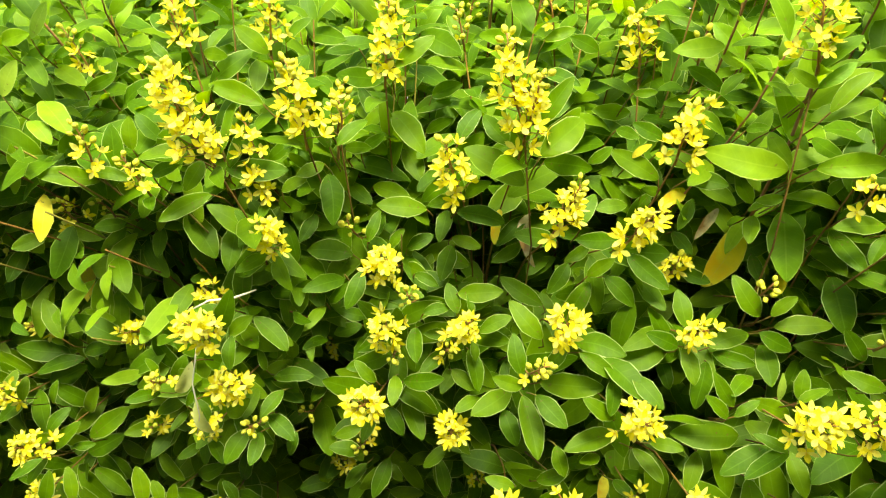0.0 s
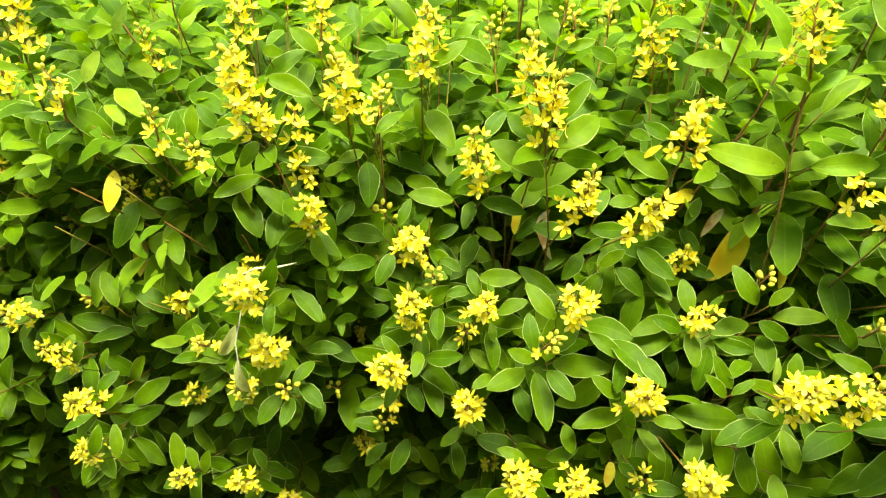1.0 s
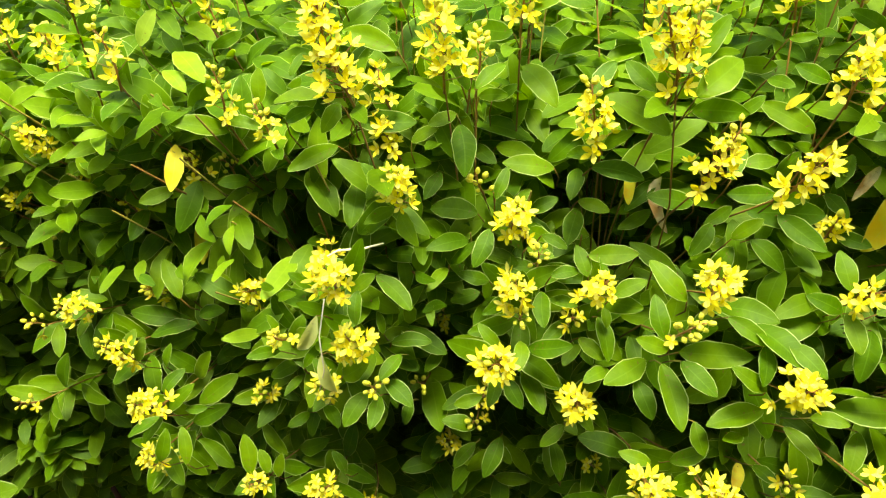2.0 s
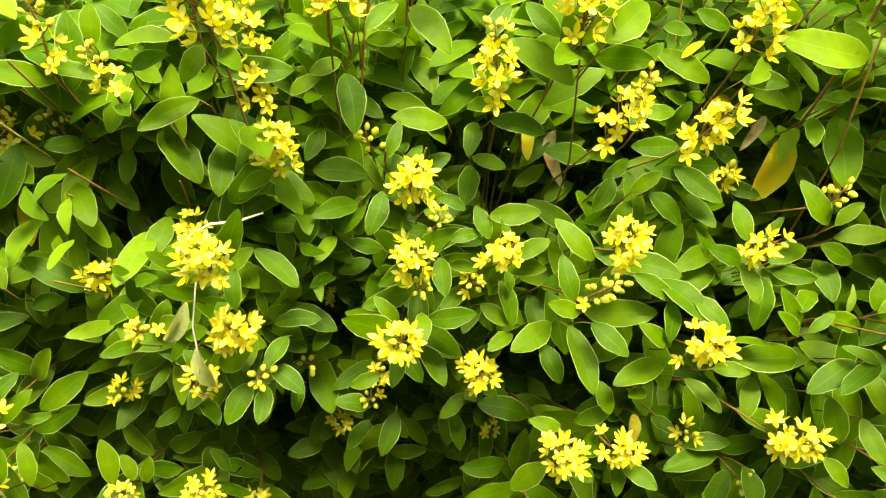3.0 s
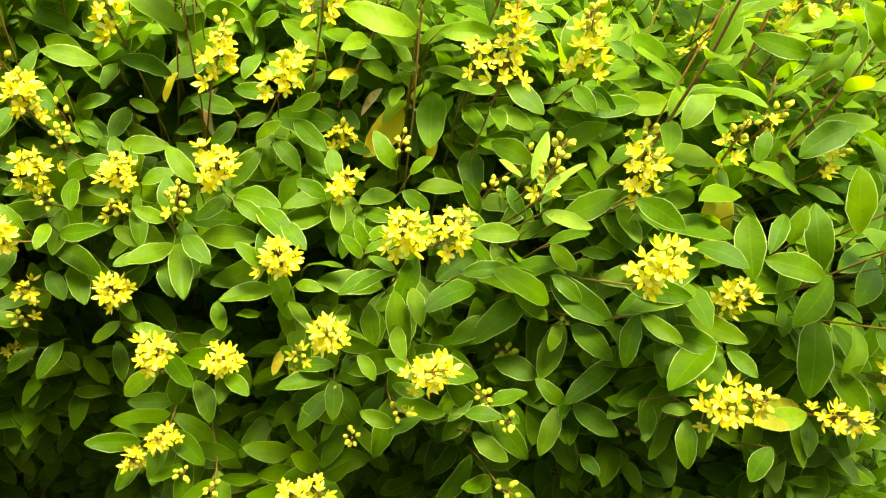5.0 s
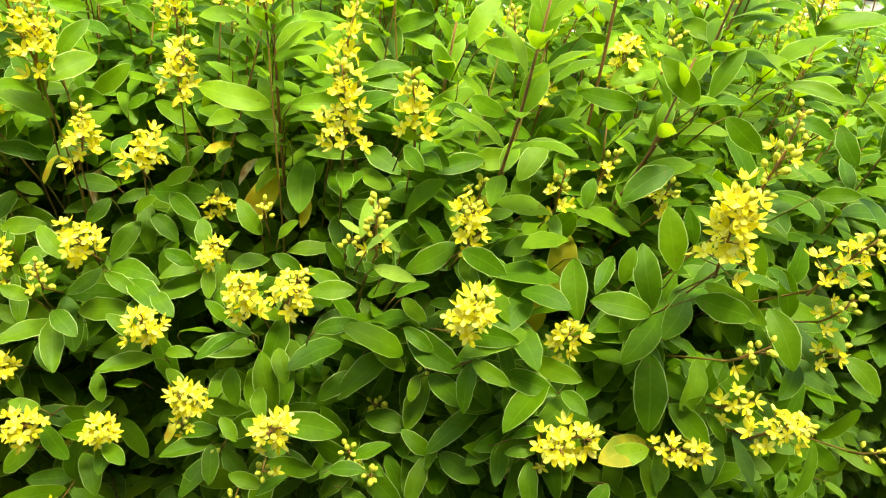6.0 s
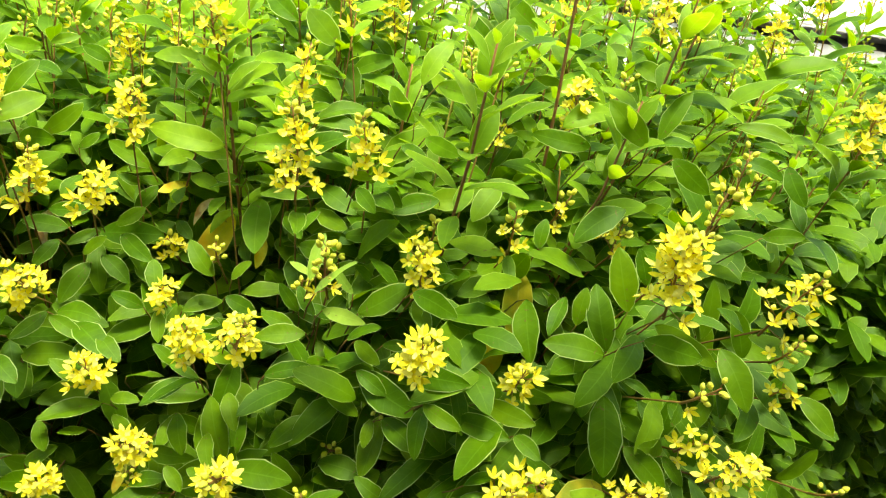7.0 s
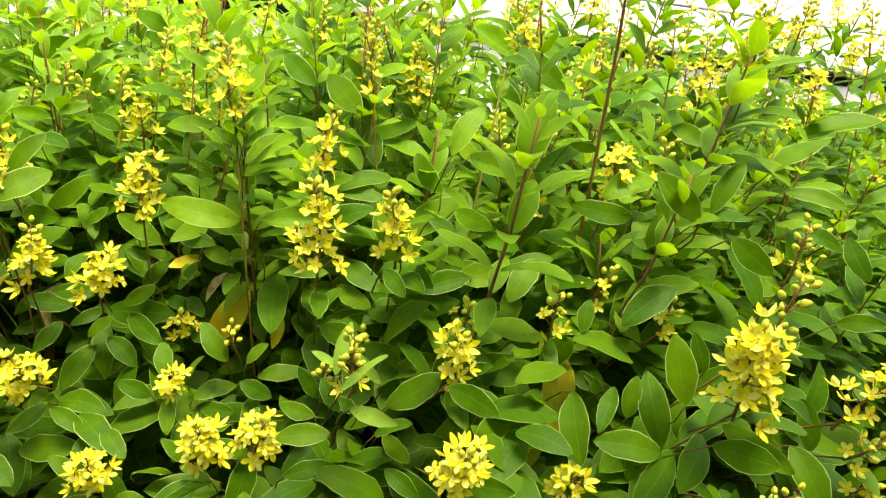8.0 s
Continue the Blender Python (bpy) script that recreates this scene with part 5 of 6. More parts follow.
leaf((0.527, 0.371, 1.231), (0.573, 0.371, 1.251), (-0.23, -0.83, 0.51), "lit_lime", wide=1.15)
leaf((0.529, 0.208, 0.988), (0.493, 0.213, 0.981), (-0.23, -0.68, 0.69), "lit_lime", wide=1.18)
leaf((0.529, 0.244, 1.081), (0.483, 0.250, 1.090), (0.03, -0.78, 0.63))
leaf((0.534, 0.242, 1.049), (0.525, 0.208, 1.003), (-0.40, -0.69, 0.60), wide=1.06)
leaf((0.538, 0.193, 1.135), (0.569, 0.175, 1.132), (-0.10, -0.30, 0.95), wide=0.93)
leaf((0.539, 0.258, 1.078), (0.532, 0.277, 1.125), (-0.35, -0.89, 0.30), wide=1.06)
leaf((0.541, 0.244, 1.116), (0.532, 0.257, 1.161), (-0.25, -0.94, 0.24), wide=1.18)
leaf((0.548, 0.224, 1.016), (0.572, 0.199, 0.994), (-0.39, -0.80, 0.46), wide=1.12)
leaf((0.551, 0.248, 1.059), (0.567, 0.231, 1.054), (-0.40, -0.57, 0.72), wide=0.89)
leaf((0.552, 0.364, 1.217), (0.502, 0.370, 1.225), (-0.06, -0.94, 0.33), wide=0.93)
leaf((0.557, 0.300, 1.179), (0.516, 0.295, 1.153), (-0.29, -0.73, 0.62), wide=1.18)
leaf((0.562, 0.294, 1.229), (0.533, 0.310, 1.260), (-0.38, -0.92, 0.12), wide=1.18)
leaf((0.563, 0.260, 1.226), (0.585, 0.242, 1.206), (-0.54, -0.83, 0.15), wide=1.18)
leaf((0.564, 0.714, 1.349), (0.517, 0.742, 1.382), (-0.42, -0.89, 0.18), "lit_lime", wide=1.18)
leaf((0.566, 0.305, 1.226), (0.601, 0.291, 1.237), (-0.38, -0.29, 0.88), wide=0.93)
leaf((0.568, 0.559, 1.312), (0.523, 0.578, 1.350), (-0.21, -0.95, 0.23), wide=1.18)
leaf((0.568, 0.267, 1.128), (0.560, 0.274, 1.155), (-0.52, -0.85, 0.06), wide=0.93)
leaf((0.575, 0.214, 1.013), (0.587, 0.200, 0.996), (-0.32, -0.83, 0.46))
leaf((0.576, 0.302, 1.234), (0.599, 0.306, 1.271), (-0.51, -0.76, 0.41), wide=0.92)
leaf((0.611, 0.224, 1.095), (0.618, 0.190, 1.064), (-0.44, -0.64, 0.63), wide=1.18)
leaf((0.616, 0.217, 1.183), (0.635, 0.200, 1.189), (-0.69, -0.61, 0.39), wide=1.18)
leaf((0.633, 0.456, 1.288), (0.653, 0.428, 1.274), (-0.65, -0.64, 0.41), wide=1.18)
leaf((0.676, 0.333, 1.218), (0.713, 0.312, 1.211), (-0.32, -0.76, 0.57), wide=0.93)
leaf((0.681, 0.754, 1.310), (0.745, 0.754, 1.365), (-0.22, -0.94, 0.26), wide=0.93)
leaf((0.690, 0.220, 1.055), (0.703, 0.191, 1.038), (-0.52, -0.59, 0.62), wide=1.18)
leaf((0.708, 0.702, 1.293), (0.691, 0.712, 1.327), (-0.41, -0.91, 0.07), wide=1.13)
leaf((0.708, 0.310, 1.220), (0.715, 0.288, 1.191), (-0.66, -0.67, 0.35), wide=1.18)
leaf((0.709, 0.385, 1.243), (0.753, 0.359, 1.235), (-0.30, -0.71, 0.64), wide=0.93)
leaf((0.714, 0.674, 1.306), (0.772, 0.675, 1.346), (-0.28, -0.86, 0.43), "lit_lime", wide=0.88)
leaf((0.717, 0.419, 1.254), (0.776, 0.420, 1.297), (-0.58, -0.22, 0.79), wide=0.93)
leaf((0.759, 0.556, 1.309), (0.753, 0.558, 1.345), (-0.45, -0.89, -0.03), wide=1.18)
leaf((0.811, 0.505, 1.283), (0.892, 0.476, 1.313), (-0.44, -0.42, 0.79), wide=0.93)

leaf((0.535, 0.222, 0.983), (0.490, 0.205, 0.984), (-0.3, -0.5, 0.8), "olive", wide=1.2)

# limp pale leaves and a dead stalk that hang from a spike
leaf((-0.198, 0.425, 1.026), (-0.217, 0.420, 0.992), (0.3, -0.9, 0.3), "pale")
leaf((-0.190, 0.402, 1.006), (-0.184, 0.398, 0.968), (-0.2, -0.9, 0.3), "pale")
dead = bmesh.new()
tube(dead, [Vector(p) for p in ((-0.186, 0.412, 1.050), (-0.189, 0.398, 1.025), (-0.188, 0.396, 0.995), (-0.196, 0.402, 0.970))], [0.0006, 0.0006, 0.0005, 0.0004], 5)
tube(dead, [Vector(p) for p in ((-0.196, 0.43, 1.070), (-0.175, 0.425, 1.084), (-0.158, 0.43, 1.083), (-0.146, 0.45, 1.078))], [0.0005, 0.0009, 0.0010, 0.0006], 5)
settle(part("dead_stalk", dead, straw_pale, SHRUBS[2], "dry straw-coloured stalk"), SHRUBS[2])

# shaded gaps between the shoots
hollow(0.051, 0.589, 1.031, 0.045)
hollow(0.086, 0.583, 1.018, 0.045)
hollow(0.028, 0.571, 1.044, 0.03)
hollow(0.115, 0.531, 1.055, 0.03)
hollow(0.232, 0.473, 1.047, 0.035)
hollow(-0.119, 0.582, 0.891, 0.03)
hollow(-0.103, 0.497, 0.929, 0.03)
hollow(0.187, 0.408, 0.981, 0.035)
hollow(0.044, 0.469, 0.909, 0.03)
hollow(-0.254, 0.599, 1.014, 0.04)
hollow(0.126, 0.456, 0.972, 0.025)
hollow(0.283, 0.520, 1.050, 0.025)
hollow(-0.370, 0.546, 0.852, 0.03)
hollow(-0.047, 0.516, 0.843, 0.04)
hollow(0.089, 0.447, 0.913, 0.03)
hollow(-0.176, 0.566, 0.741, 0.03)
hollow(0.044, 0.599, 1.104, 0.025)
hollow(-0.138, 0.595, 0.916, 0.025)
hollow(0.279, 0.338, 1.035, 0.03)
hollow(0.039, 0.578, 1.057, 0.04)
hollow(0.007, 0.549, 1.095, 0.03)
hollow(0.130, 0.449, 0.895, 0.04)
hollow(0.220, 0.501, 0.956, 0.03)
hollow(0.480, 0.389, 0.993, 0.035)
hollow(0.229, 0.424, 0.968, 0.03)
hollow(0.468, 0.371, 1.144, 0.03)
hollow(0.550, 0.355, 1.089, 0.03)
hollow(0.110, 0.419, 0.799, 0.04)
hollow(0.277, 0.462, 1.028, 0.03)
hollow(-0.150, 0.529, 0.832, 0.04)
hollow(0.326, 0.341, 1.072, 0.03)
hollow(0.467, 0.257, 1.018, 0.02)
hollow(0.045, 0.584, 1.045, 0.05)
hollow(0.065, 0.533, 1.037, 0.04)
hollow(0.140, 0.472, 1.131, 0.03)
hollow(0.262, 0.455, 1.068, 0.03)
hollow(0.381, 0.349, 1.047, 0.03)
hollow(0.622, 0.222, 1.083, 0.04)
hollow(0.555, 0.342, 1.104, 0.03)
hollow(0.474, 0.347, 1.140, 0.02)
hollow(0.204, 0.529, 1.049, 0.025)
hollow(0.481, 0.392, 1.030, 0.03)

# flowering shoots, along the hedge
shoot(-0.585, 0.555, 1.015, 4, 9, 2)
shoot(-0.555, 0.606, 1.142, 4, 7, 3)
shoot(-0.549, 0.505, 0.856, 3, 1, 6)
shoot(-0.548, 0.586, 1.052, 3.5, 6, 2)
shoot(-0.534, 0.606, 1.003, 3, 0, 7)
shoot(-0.527, 0.525, 0.941, 3, 1, 8)
shoot(-0.519, 0.586, 1.221, 5, 8, 4)
shoot(-0.490, 0.556, 1.120, 4, 11, 3)
shoot(-0.477, 0.600, 1.075, 4, 5, 3)
shoot(-0.464, 0.506, 0.972, 5, 10, 4)
shoot(-0.450, 0.556, 1.205, 4.5, 7, 4)
shoot(-0.425, 0.505, 0.916, 3, 4, 2)
shoot(-0.422, 0.576, 1.050, 4, 3, 3)
shoot(-0.416, 0.476, 0.952, 4, 4, 6)
shoot(-0.414, 0.562, 0.961, 3, 4, 8)
shoot(-0.396, 0.475, 0.809, 4.5, 4, 7)
shoot(-0.392, 0.455, 0.840, 3.5, 5, 3)
shoot(-0.384, 0.507, 1.270, 6, 12, 5)
shoot(-0.374, 0.446, 0.911, 4, 12, 6)
shoot(-0.358, 0.489, 1.214, 5, 6, 5)
shoot(-0.326, 0.528, 1.110, 4, 4, 7)
shoot(-0.311, 0.581, 1.235, 5, 5, 8)
shoot(-0.303, 0.546, 1.104, 2.5, 0, 7)
shoot(-0.292, 0.510, 0.875, 3, 4, 5)
shoot(-0.291, 0.455, 0.809, 3.5, 6, 3)
shoot(-0.281, 0.500, 0.999, 3.5, 9, 1)
shoot(-0.268, 0.476, 1.187, 5, 4, 8)
shoot(-0.242, 0.492, 1.159, 4.5, 5, 6)
shoot(-0.235, 0.435, 0.997, 3, 2, 10)
shoot(-0.222, 0.455, 0.810, 3.5, 7, 3)
shoot(-0.209, 0.514, 1.033, 3, 5, 0)
shoot(-0.201, 0.537, 1.268, 5, 9, 3)
shoot(-0.195, 0.428, 0.957, 3.5, 5, 3)
shoot(-0.190, 0.487, 0.753, 4, 7, 3)
shoot(-0.176, 0.399, 1.075, 4.5, 16, 2)
shoot(-0.168, 0.420, 1.007, 4.5, 14, 4)
shoot(-0.163, 0.423, 1.229, 8, 22, 8)
shoot(-0.155, 0.419, 0.964, 3, 1, 8)
shoot(-0.149, 0.512, 1.143, 3.5, 7, 1)
shoot(-0.136, 0.466, 1.115, 4.5, 14, 2)
shoot(-0.148, 0.505, 1.185, 3.5, 6, 2)
shoot(-0.140, 0.568, 1.265, 5, 9, 3)
shoot(-0.131, 0.505, 0.901, 2.5, 0, 5)
shoot(-0.112, 0.570, 0.936, 3, 4, 5)
shoot(-0.108, 0.548, 0.790, 3, 5, 1)
shoot(-0.099, 0.457, 1.227, 6.5, 14, 9)
shoot(-0.079, 0.491, 0.868, 2.5, 1, 6)
shoot(-0.077, 0.508, 1.210, 4, 5, 4)
shoot(-0.074, 0.483, 1.207, 3.5, 0, 9)
shoot(-0.074, 0.504, 1.107, 3, 0, 8)
shoot(-0.071, 0.490, 0.900, 2.5, 4, 1)
shoot(-0.058, 0.401, 1.001, 4, 13, 2)
shoot(-0.046, 0.458, 1.095, 4, 14, 2)
shoot(-0.044, 0.464, 1.033, 4, 11, 2)
shoot(-0.041, 0.523, 1.063, 3, 0, 8)
shoot(-0.040, 0.528, 1.255, 6.5, 13, 6)
shoot(-0.039, 0.462, 1.006, 2.5, 1, 7)
shoot(-0.026, 0.474, 1.055, 3, 1, 9)
shoot(0.007, 0.493, 0.987, 2.5, 3, 4)
shoot(0.011, 0.462, 0.919, 4, 14, 3)
shoot(0.012, 0.481, 1.169, 7, 10, 6)
shoot(0.018, 0.608, 1.251, 3.5, 1, 8)
shoot(0.022, 0.457, 1.038, 5, 10, 3)
shoot(0.025, 0.444, 0.736, 3, 6, 1)
shoot(0.031, 0.708, 1.252, 3, 0, 9)
shoot(0.035, 0.858, 1.344, 5, 5, 6)
shoot(0.040, 0.516, 0.795, 2, 3, 1)
shoot(0.055, 0.468, 1.240, 7, 11, 6)
shoot(0.058, 0.370, 0.917, 4, 12, 2)
shoot(0.059, 0.391, 0.809, 3.5, 8, 1)
shoot(0.067, 0.467, 1.216, 7, 11, 7)
shoot(0.068, 0.508, 1.218, 4, 4, 3)
shoot(0.075, 0.394, 1.043, 5, 1, 14)
shoot(0.080, 0.379, 0.779, 2, 0, 6)
shoot(0.087, 0.608, 1.276, 3, 0, 8)
shoot(0.097, 0.459, 1.144, 6.5, 10, 8)
shoot(0.097, 0.908, 1.362, 5, 8, 5)
shoot(0.099, 0.425, 1.061, 4.5, 14, 3)
shoot(0.099, 0.628, 1.263, 3, 2, 6)
shoot(0.107, 0.365, 0.773, 2, 1, 6)
shoot(0.112, 0.389, 0.896, 4, 11, 2)
shoot(0.134, 0.628, 1.273, 3.5, 0, 9)
shoot(0.150, 0.442, 1.137, 4.5, 9, 2)
shoot(0.154, 0.384, 1.001, 4, 14, 2)
shoot(0.160, 0.551, 1.249, 5, 8, 4)
shoot(0.173, 0.608, 1.306, 5, 6, 8)
shoot(0.175, 0.413, 0.885, 2.5, 3, 4)
shoot(0.178, 0.459, 1.206, 5, 11, 5)
shoot(0.179, 0.345, 0.781, 4, 9, 2)
shoot(0.193, 0.327, 0.967, 5, 13, 3)
shoot(0.194, 0.628, 1.270, 4, 6, 3)
shoot(0.200, 0.334, 0.798, 3, 6, 0)
shoot(0.204, 0.499, 1.073, 3.5, 6, 3)
shoot(0.204, 0.431, 1.052, 3.5, 8, 2)
shoot(0.207, 0.370, 0.877, 1.5, 0, 5)
shoot(0.210, 0.558, 1.338, 7, 13, 5)
shoot(0.214, 0.557, 1.242, 3, 0, 9)
shoot(0.225, 0.346, 0.848, 2, 0, 7)
shoot(0.237, 0.311, 1.065, 4.5, 14, 4)
shoot(0.244, 0.439, 1.289, 6, 11, 8)
shoot(0.249, 0.432, 1.090, 3.5, 0, 9)
shoot(0.252, 0.306, 0.911, 2.5, 1, 5)
shoot(0.257, 0.260, 0.980, 5, 12, 4)
shoot(0.265, 0.628, 1.351, 4, 4, 4)
shoot(0.271, 0.311, 1.067, 5.5, 12, 6)
shoot(0.301, 0.426, 1.171, 3, 4, 2)
shoot(0.307, 0.375, 1.193, 8, 14, 6)
shoot(0.316, 0.433, 1.246, 6, 8, 6)
shoot(0.318, 0.381, 1.078, 3, 0, 6)
shoot(0.321, 0.306, 0.925, 2.5, 1, 6)
shoot(0.327, 0.708, 1.364, 5, 3, 13)
shoot(0.329, 0.293, 1.127, 6, 2, 16)
shoot(0.335, 0.286, 0.917, 2.5, 0, 8)
shoot(0.346, 0.396, 1.098, 2, 0, 6)
shoot(0.348, 0.348, 0.941, 2.5, 0, 8)
shoot(0.348, 0.276, 0.850, 2, 0, 6)
shoot(0.354, 0.508, 1.318, 8, 4, 15)
shoot(0.359, 0.354, 1.202, 6, 8, 7)
shoot(0.381, 0.321, 0.997, 1.5, 0, 4)
shoot(0.383, 0.226, 1.087, 5, 15, 4)
shoot(0.399, 0.301, 1.126, 5, 14, 4)
shoot(0.411, 0.558, 1.308, 6, 9, 10)
shoot(0.417, 0.343, 1.139, 3.5, 3, 6)
shoot(0.449, 0.205, 0.994, 4.5, 10, 3)
shoot(0.450, 0.281, 0.909, 2.5, 0, 5)
shoot(0.461, 0.347, 1.280, 4, 0, 10)
shoot(0.463, 1.008, 1.406, 5, 6, 6)
shoot(0.466, 0.205, 1.002, 5, 8, 3)
shoot(0.467, 0.457, 1.177, 3.5, 1, 7)
shoot(0.469, 0.255, 1.053, 4, 10, 3)
shoot(0.471, 0.311, 1.154, 5, 4, 7)
shoot(0.485, 0.508, 1.258, 5, 2, 15)
shoot(0.490, 0.427, 1.204, 3, 6, 1)
shoot(0.493, 0.758, 1.329, 5, 2, 12)
shoot(0.512, 0.225, 0.824, 4, 10, 2)
shoot(0.528, 0.353, 1.162, 4, 4, 5)
shoot(0.531, 0.185, 1.165, 6.5, 22, 4)
shoot(0.535, 0.607, 1.364, 6, 9, 8)
shoot(0.540, 0.205, 0.990, 3, 5, 1)
shoot(0.544, 0.387, 1.246, 5, 13, 4)
shoot(0.556, 0.196, 1.197, 5, 1, 13)
shoot(0.562, 0.205, 0.985, 3, 6, 1)
shoot(0.568, 0.322, 1.147, 4, 5, 6)
shoot(0.588, 0.204, 1.069, 4, 1, 9)
shoot(0.588, 0.205, 1.026, 3.5, 6, 2)
shoot(0.597, 0.407, 1.257, 4, 3, 9)
shoot(0.605, 0.175, 1.022, 6, 13, 4)
shoot(0.638, 0.958, 1.427, 6, 10, 5)
shoot(0.645, 0.205, 1.137, 6, 9, 5)
shoot(0.651, 0.294, 1.211, 4.5, 3, 9)
shoot(0.652, 0.205, 1.102, 4, 2, 9)
shoot(0.656, 0.457, 1.338, 6, 8, 12)
shoot(0.658, 0.707, 1.417, 5, 7, 6)
shoot(0.664, 0.215, 1.063, 3, 4, 1)
shoot(0.677, 0.707, 1.297, 4, 1, 10)
shoot(0.684, 0.426, 1.365, 6, 10, 6)
shoot(0.724, 0.356, 1.200, 3, 0, 9)
shoot(0.728, 0.507, 1.316, 5, 6, 5)
shoot(0.728, 0.204, 0.976, 3, 0, 8)
shoot(0.747, 0.707, 1.365, 4, 3, 10)
shoot(0.775, 0.305, 1.252, 6, 14, 4)
shoot(0.799, 0.606, 1.365, 4, 6, 8)
shoot(0.808, 0.907, 1.414, 5, 2, 10)
shoot(0.818, 0.626, 1.314, 4, 6, 4)
shoot(0.820, 1.207, 1.468, 5, 6, 4)
shoot(0.827, 0.506, 1.335, 4, 9, 3)
shoot(0.861, 0.807, 1.426, 5, 1, 12)
shoot(0.992, 0.756, 1.419, 6, 11, 5)
shoot(1.061, 1.207, 1.514, 4, 4, 6)
shoot(1.065, 0.706, 1.394, 5, 9, 4)
shoot(1.108, 1.107, 1.495, 5, 7, 4)
shoot(1.132, 1.006, 1.490, 6, 9, 4)
shoot(1.209, 0.906, 1.491, 6, 10, 5)
shoot(1.406, 1.206, 1.550, 5, 7, 5)


# ---- the mass of the hedge ----
fill = random.Random(11)


def leafy_shoot(x, y, z, axis, pairs, into, small=0.020, big=0.048, clear=1.0):
    """A shoot without flowers, its leaves gathered in the shrub's foliage."""
    k = nearest_shrub((x, y))
    foot = Vector((x, y, z))
    def put(r, t, f):
        if not (crowded((r + t) / 2, clear) or crowded(t, clear)):
            into[k].add(fill.choice(BLADES), leaf_pose(r, t, f, fill.uniform(-0.4, 0.4)))

    path = stem_path(foot, axis.normalized(), fork_near(k, foot))
    leafy(put, path, fill, pairs, small, big, rise=(1.1, 0.5) if z > 1.15 else (0.8, 0.15))
    if fill.random() < (0.6 if into is lit_tips else 0.3):
        tube(STEMS[k], path, [0.0008, 0.0009, 0.0010, 0.0011, 0.0012, 0.0015, 0.0018], 4)


def crown(px, py):
    """Height of the hedge's top."""
    return 1.27 + 0.17 * min(py - face_y(px, 1.15), 0.6) - 0.14 * min(max(0.0, px - 0.35), 0.5)


def upright(x, y, z, pairs, thick, lean=None, back=0.12):
    """A tall shoot: red-brown stem, wide-set pairs of leaves and a tuft of young ones at its tip."""
    k = nearest_shrub((x, y))
    tip = Vector((x, y, z))
    side = fill.uniform(-0.14, 0.14) if lean is None else lean
    axis = Vector((side, fill.uniform(-0.14, 0.06), 1.0)).normalized()
    path = stem_path(tip, axis, Vector((x - 0.4 * side, y + back, min(0.9, z - 0.3))))
    leafy(lambda r, t, f: lit_tips[k].add(fill.choice(BLADES), leaf_pose(r, t, f, fill.uniform(-0.4, 0.4))), path, fill, pairs + 4, 0.014, fill.uniform(0.032, 0.046), gap=fill.uniform(0.015, 0.022), rise=(1.5, 0.35))
    bm = bmesh.new()
    tube(bm, path, [r * thick for r in (0.0006, 0.0009, 0.0010, 0.0010, 0.0010, 0.0012, 0.0014)], 6)
    settle(part("stem", bm, stem_brown, SHRUBS[k]), SHRUBS[k])


# front face, in an even scatter
x = -1.15
while x < 1.15:
    z = 0.42
    while z < (1.08 if 0.1 < x < 0.5 else 1.22):
        px, pz = x + fill.uniform(-0.03, 0.03), z + fill.uniform(-0.03, 0.03)
        py = face_y(px, pz) + fill.uniform(0.05, 0.12) + 0.38 * max(0.0, 0.97 - pz)
        out = min(0.9, max(0.1, (1.25 - pz) * 1.8))
        leafy_shoot(px, py, pz, Vector((fill.uniform(-0.35, 0.35), -out, 1.0)), 8, mass)
        z += 0.054 if z > 0.7 else 0.075
    x += 0.052
# fuller growth under the shoulder of the hedge
for i in range(180):
    px, pz = -0.80 + 0.84 * ((i * 0.618) % 1.0), 0.97 + 0.22 * ((i * 0.7549) % 1.0)
    # every second shoot on the left takes the lighter leaves, brightened by colour
    leafy_shoot(px, face_y(px, pz) + fill.uniform(-0.04, 0.03), pz, Vector((fill.uniform(-0.4, 0.4), -0.5, 1.0)), 6, lit_tips if px < -0.2 and i % 2 else mass, clear=0.9)
# low growth at the foot of the nearer end
low = random.Random(23)
for i in range(130):
    px, pz = 0.42 + 0.55 * ((i * 0.618) % 1.0), 0.50 + 0.40 * ((i * 0.7549) % 1.0)
    leafy_shoot(px, face_y(px, pz) + low.uniform(0.0, 0.06), pz, Vector((low.uniform(-0.4, 0.4), -0.7, 1.0)), 6, mass)
# top, going back
x = -1.2
while x < 1.35:
    y = face_y(x, 1.15) + (0.14 if 0.1 < x < 0.5 else 0.07)
    while y < 1.5:
        px, py = x + fill.uniform(-0.035, 0.035), y + fill.uniform(-0.03, 0.03)
        rise = crown(px, py)
        if px > 0.42 and py > 0.5 and fill.random() < 0.5:
            y += 0.06
            continue
        # crown shoots take the lighter leaves, whose colour holds part of the daylight
        leafy_shoot(px, py, rise + fill.uniform(-0.14, 0.07), Vector((fill.uniform(-0.18, 0.18), fill.uniform(-0.2, 0.12), 1.0)), 11, lit_tips if py > face_y(px, 1.15) + (0.16 if px < 0.0 else 0.06) else mass, *fill.choice(((0.024, 0.055), (0.018, 0.042), (0.014, 0.034))))
        y += 0.06
    x += 0.06
# stout upright shoots that overtop the rest
upright(0.522, 0.372, 1.470, 18, 1.5, -0.06, 0.06)
upright(0.252, 0.441, 1.272, 10, 1.5, -0.06)
upright(0.414, 0.468, 1.268, 10, 1.6, 0.02)
upright(0.430, 0.284, 1.292, 9, 1.4, 0.0)
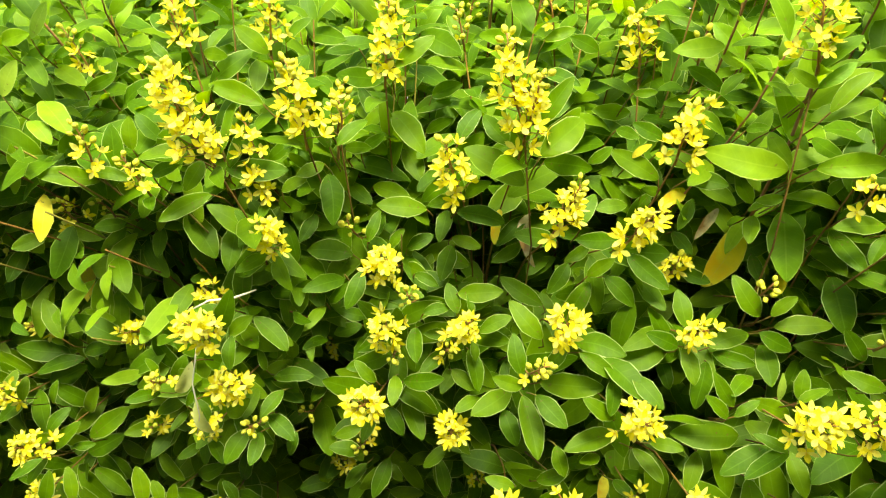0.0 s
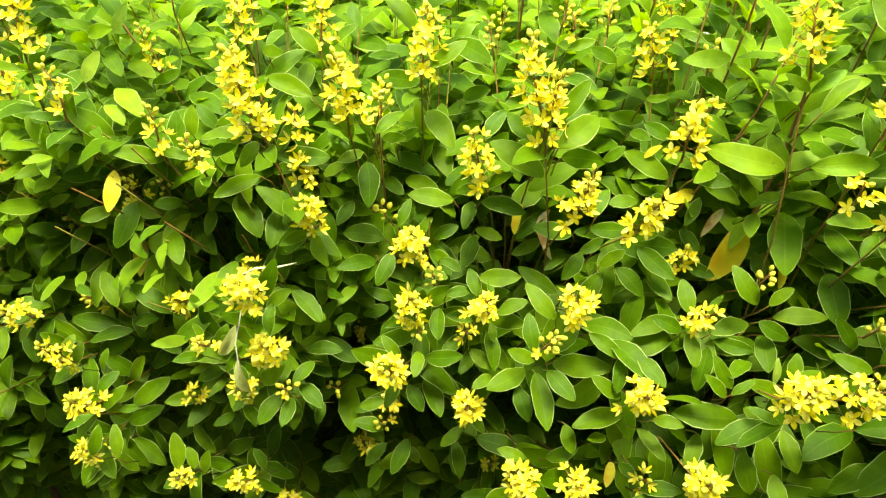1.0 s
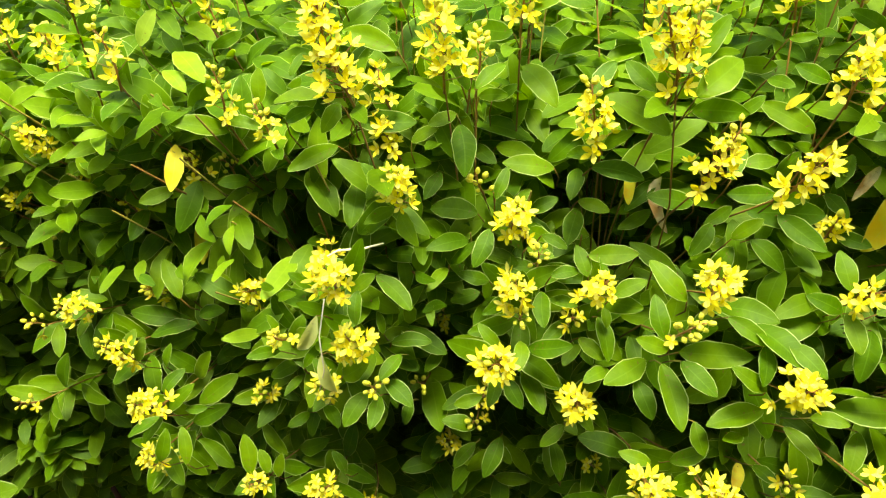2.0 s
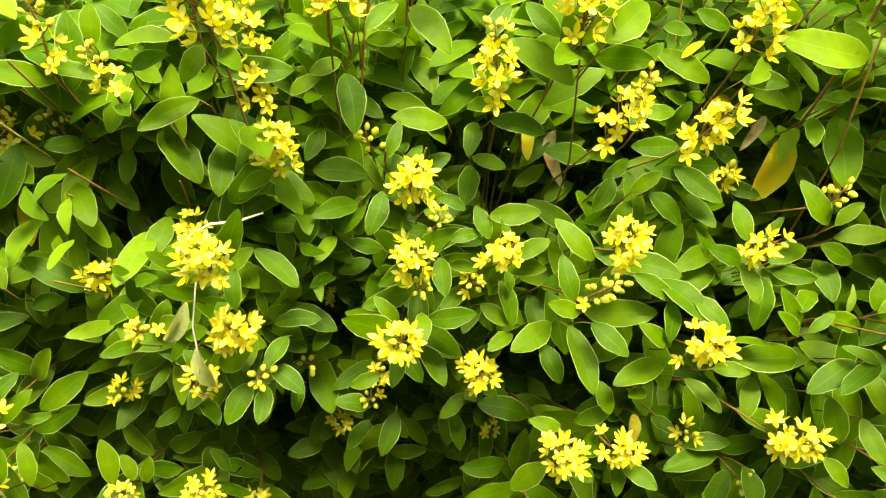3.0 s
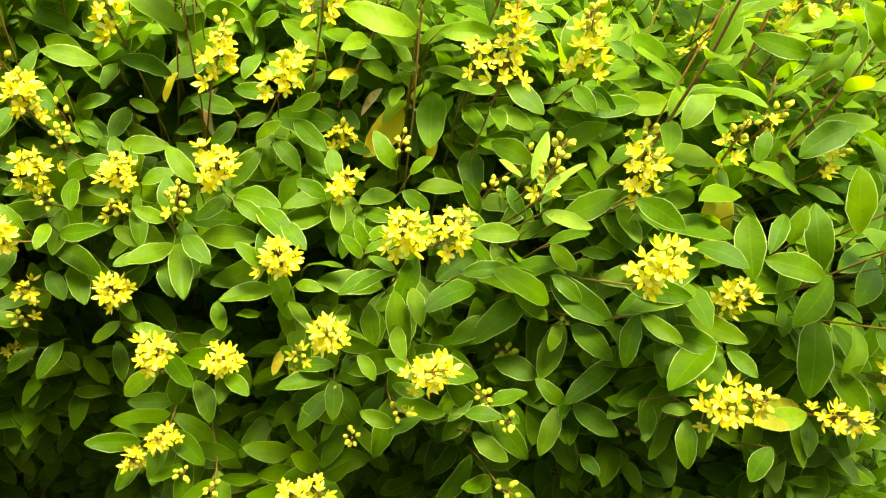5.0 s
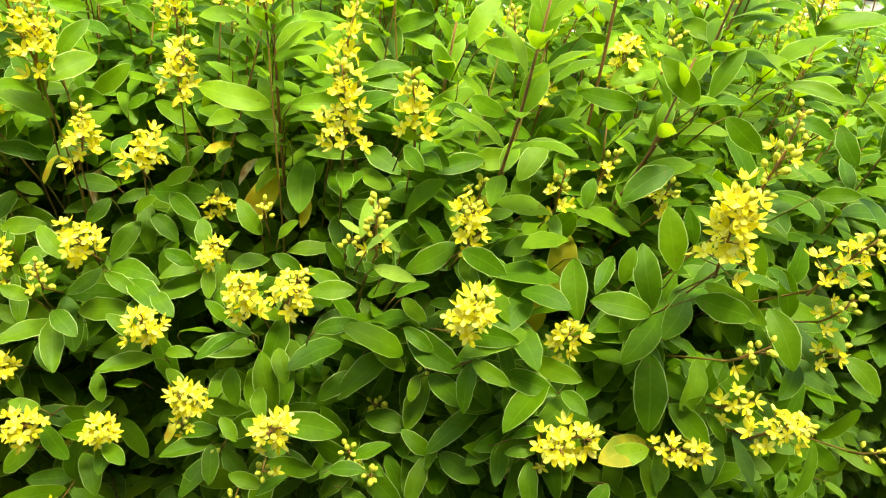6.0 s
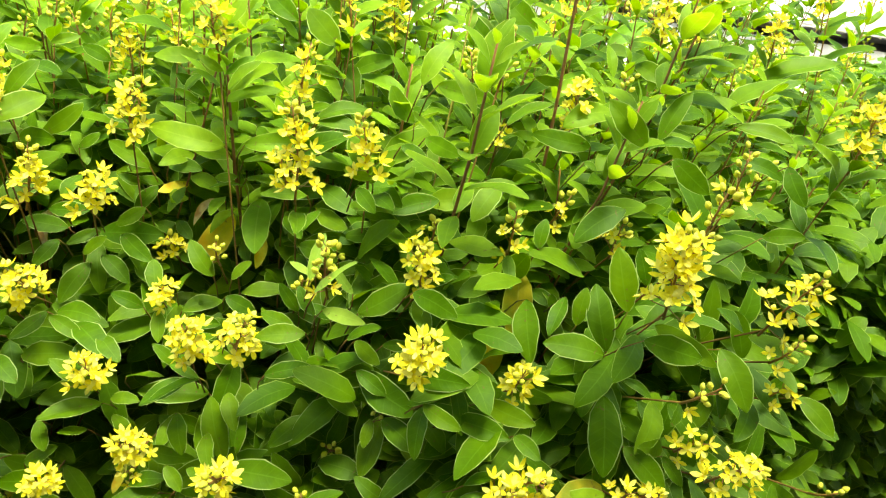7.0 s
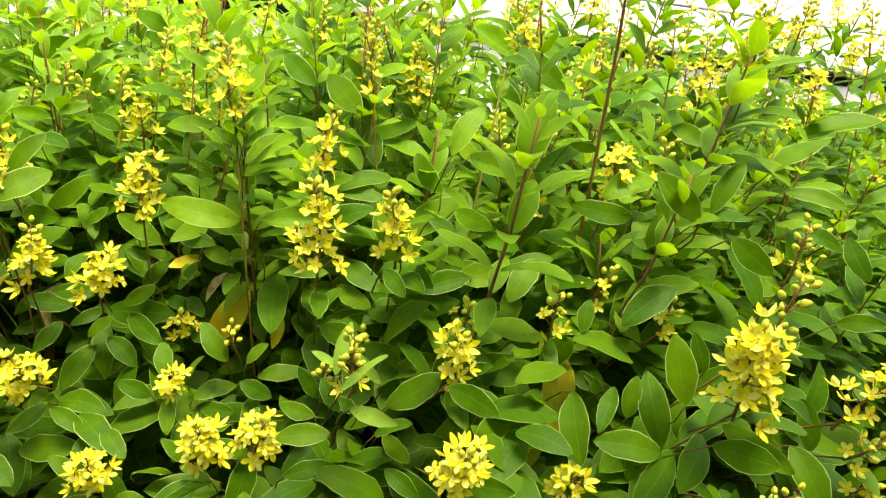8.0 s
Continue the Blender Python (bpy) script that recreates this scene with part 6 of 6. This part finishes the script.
upright(0.511, 0.482, 1.290, 9, 1.3, 0.05)
upright(0.552, 0.296, 1.262, 8, 1.3, 0.10)
upright(0.605, 0.325, 1.360, 10, 1.3, 0.12)
upright(0.690, 0.420, 1.390, 10, 1.3, 0.16)
upright(0.360, 0.556, 1.370, 9, 1.1, 0.0)
upright(0.232, 0.500, 1.365, 10, 1.1, 0.03)
upright(0.052, 0.660, 1.360, 9, 1.3, 0.02)
upright(-0.362, 0.575, 1.315, 9, 1.3, -0.32)
upright(0.255, 0.470, 1.300, 9, 1.0, 0.20)
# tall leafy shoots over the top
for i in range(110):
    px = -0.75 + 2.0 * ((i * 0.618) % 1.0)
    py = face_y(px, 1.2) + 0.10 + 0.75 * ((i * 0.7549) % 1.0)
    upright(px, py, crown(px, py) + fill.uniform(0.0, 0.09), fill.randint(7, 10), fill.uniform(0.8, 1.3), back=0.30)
# late spikes, mostly in bud, over the top
for _ in range(66):
    px = fill.uniform(-0.7, 1.25) if fill.random() < 0.4 else fill.uniform(0.3, 1.25)
    py = face_y(px, 1.2) + fill.uniform(0.12, 0.7)
    top_at = crown(px, py) + 0.06
    if not crowded(Vector((px, py, top_at))):
        shoot(px, py, top_at + fill.uniform(-0.05, 0.05), fill.uniform(3.5, 6), fill.choice((0, 2, 3, 4, 6)), fill.randint(6, 9))
# slender spikes that stand clear of the crown
for i in range(47):
    px = 0.35 + 1.15 * ((i * 0.618) % 1.0)
    py = 0.50 + 0.75 * ((i * 0.7549) % 1.0)
    shoot(px, py, 1.33 + 0.20 * (py - 0.4) + fill.uniform(-0.03, 0.08), fill.uniform(4, 7), fill.choice((1, 2, 4, 5)), fill.randint(9, 14), lean=0.05)
# leaves deep inside
LEAF_STEPS = 4
PLAIN = [leaf_grid(fill, 1.15, 0.2, 0.1) for _ in range(6)]
LEAF_STEPS = 6
ROUND = [leaf_grid(fill, 1.1, 0.2, 0.1) for _ in range(6)]
for _ in range(70000):
    px, deep = fill.uniform(-1.35, 1.4), fill.random() ** 1.7
    pz = 0.2 + (0.98 + 0.2 * deep - 0.12 * min(max(0.0, px - 0.3), 0.4)) * fill.random() ** 0.8
    py = face_y(px, min(pz, 1.15)) + 0.045 + 0.28 * max(0.0, 0.95 - pz) + 0.95 * deep
    d = Vector((fill.uniform(-1, 1), fill.uniform(-1, 0.7), fill.uniform(-0.6, 0.5))).normalized() * fill.uniform(0.036, 0.056)
    at = Vector((px, py, pz))
    if deep < 0.09 and crowded(at + d * 0.5):
        continue
    mass[nearest_shrub((px, py))].add(fill.choice(ROUND if deep < 0.12 else PLAIN), leaf_pose(at, at + d, Vector((fill.uniform(-0.5, 0.5), -0.5, 1))))
# unseen hedge added past both ends to block side light, in larger, fewer leaves
for _ in range(16000):
    px = fill.uniform(1.3, 2.1) if fill.random() < 0.6 else fill.uniform(-1.9, -1.25)
    py, pz = face_y(px, 1.0) + 0.9 * fill.random(), 0.2 + 1.15 * fill.random() ** 0.7
    d = Vector((fill.uniform(-1, 1), fill.uniform(-1, 0.7), fill.uniform(-0.5, 0.7))).normalized() * fill.uniform(0.042, 0.062)
    at = Vector((px, py, pz))
    mass[nearest_shrub(at)].add(fill.choice(PLAIN), leaf_pose(at, at + d, Vector((fill.uniform(-0.5, 0.5), -0.5, 1))))
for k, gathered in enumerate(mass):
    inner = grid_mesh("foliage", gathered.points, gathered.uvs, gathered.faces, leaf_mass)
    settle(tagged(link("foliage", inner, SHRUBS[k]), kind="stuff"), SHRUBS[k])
    lit_lime = grid_mesh("young_foliage", lit_tips[k].points, lit_tips[k].uvs, lit_tips[k].faces, leaf_lit_tips)
    settle(tagged(link("young_foliage", lit_lime, SHRUBS[k]), kind="stuff"), SHRUBS[k])
    settle(tagged(part("twig", STEMS[k], twig_red, SHRUBS[k]), kind="stuff"), SHRUBS[k])
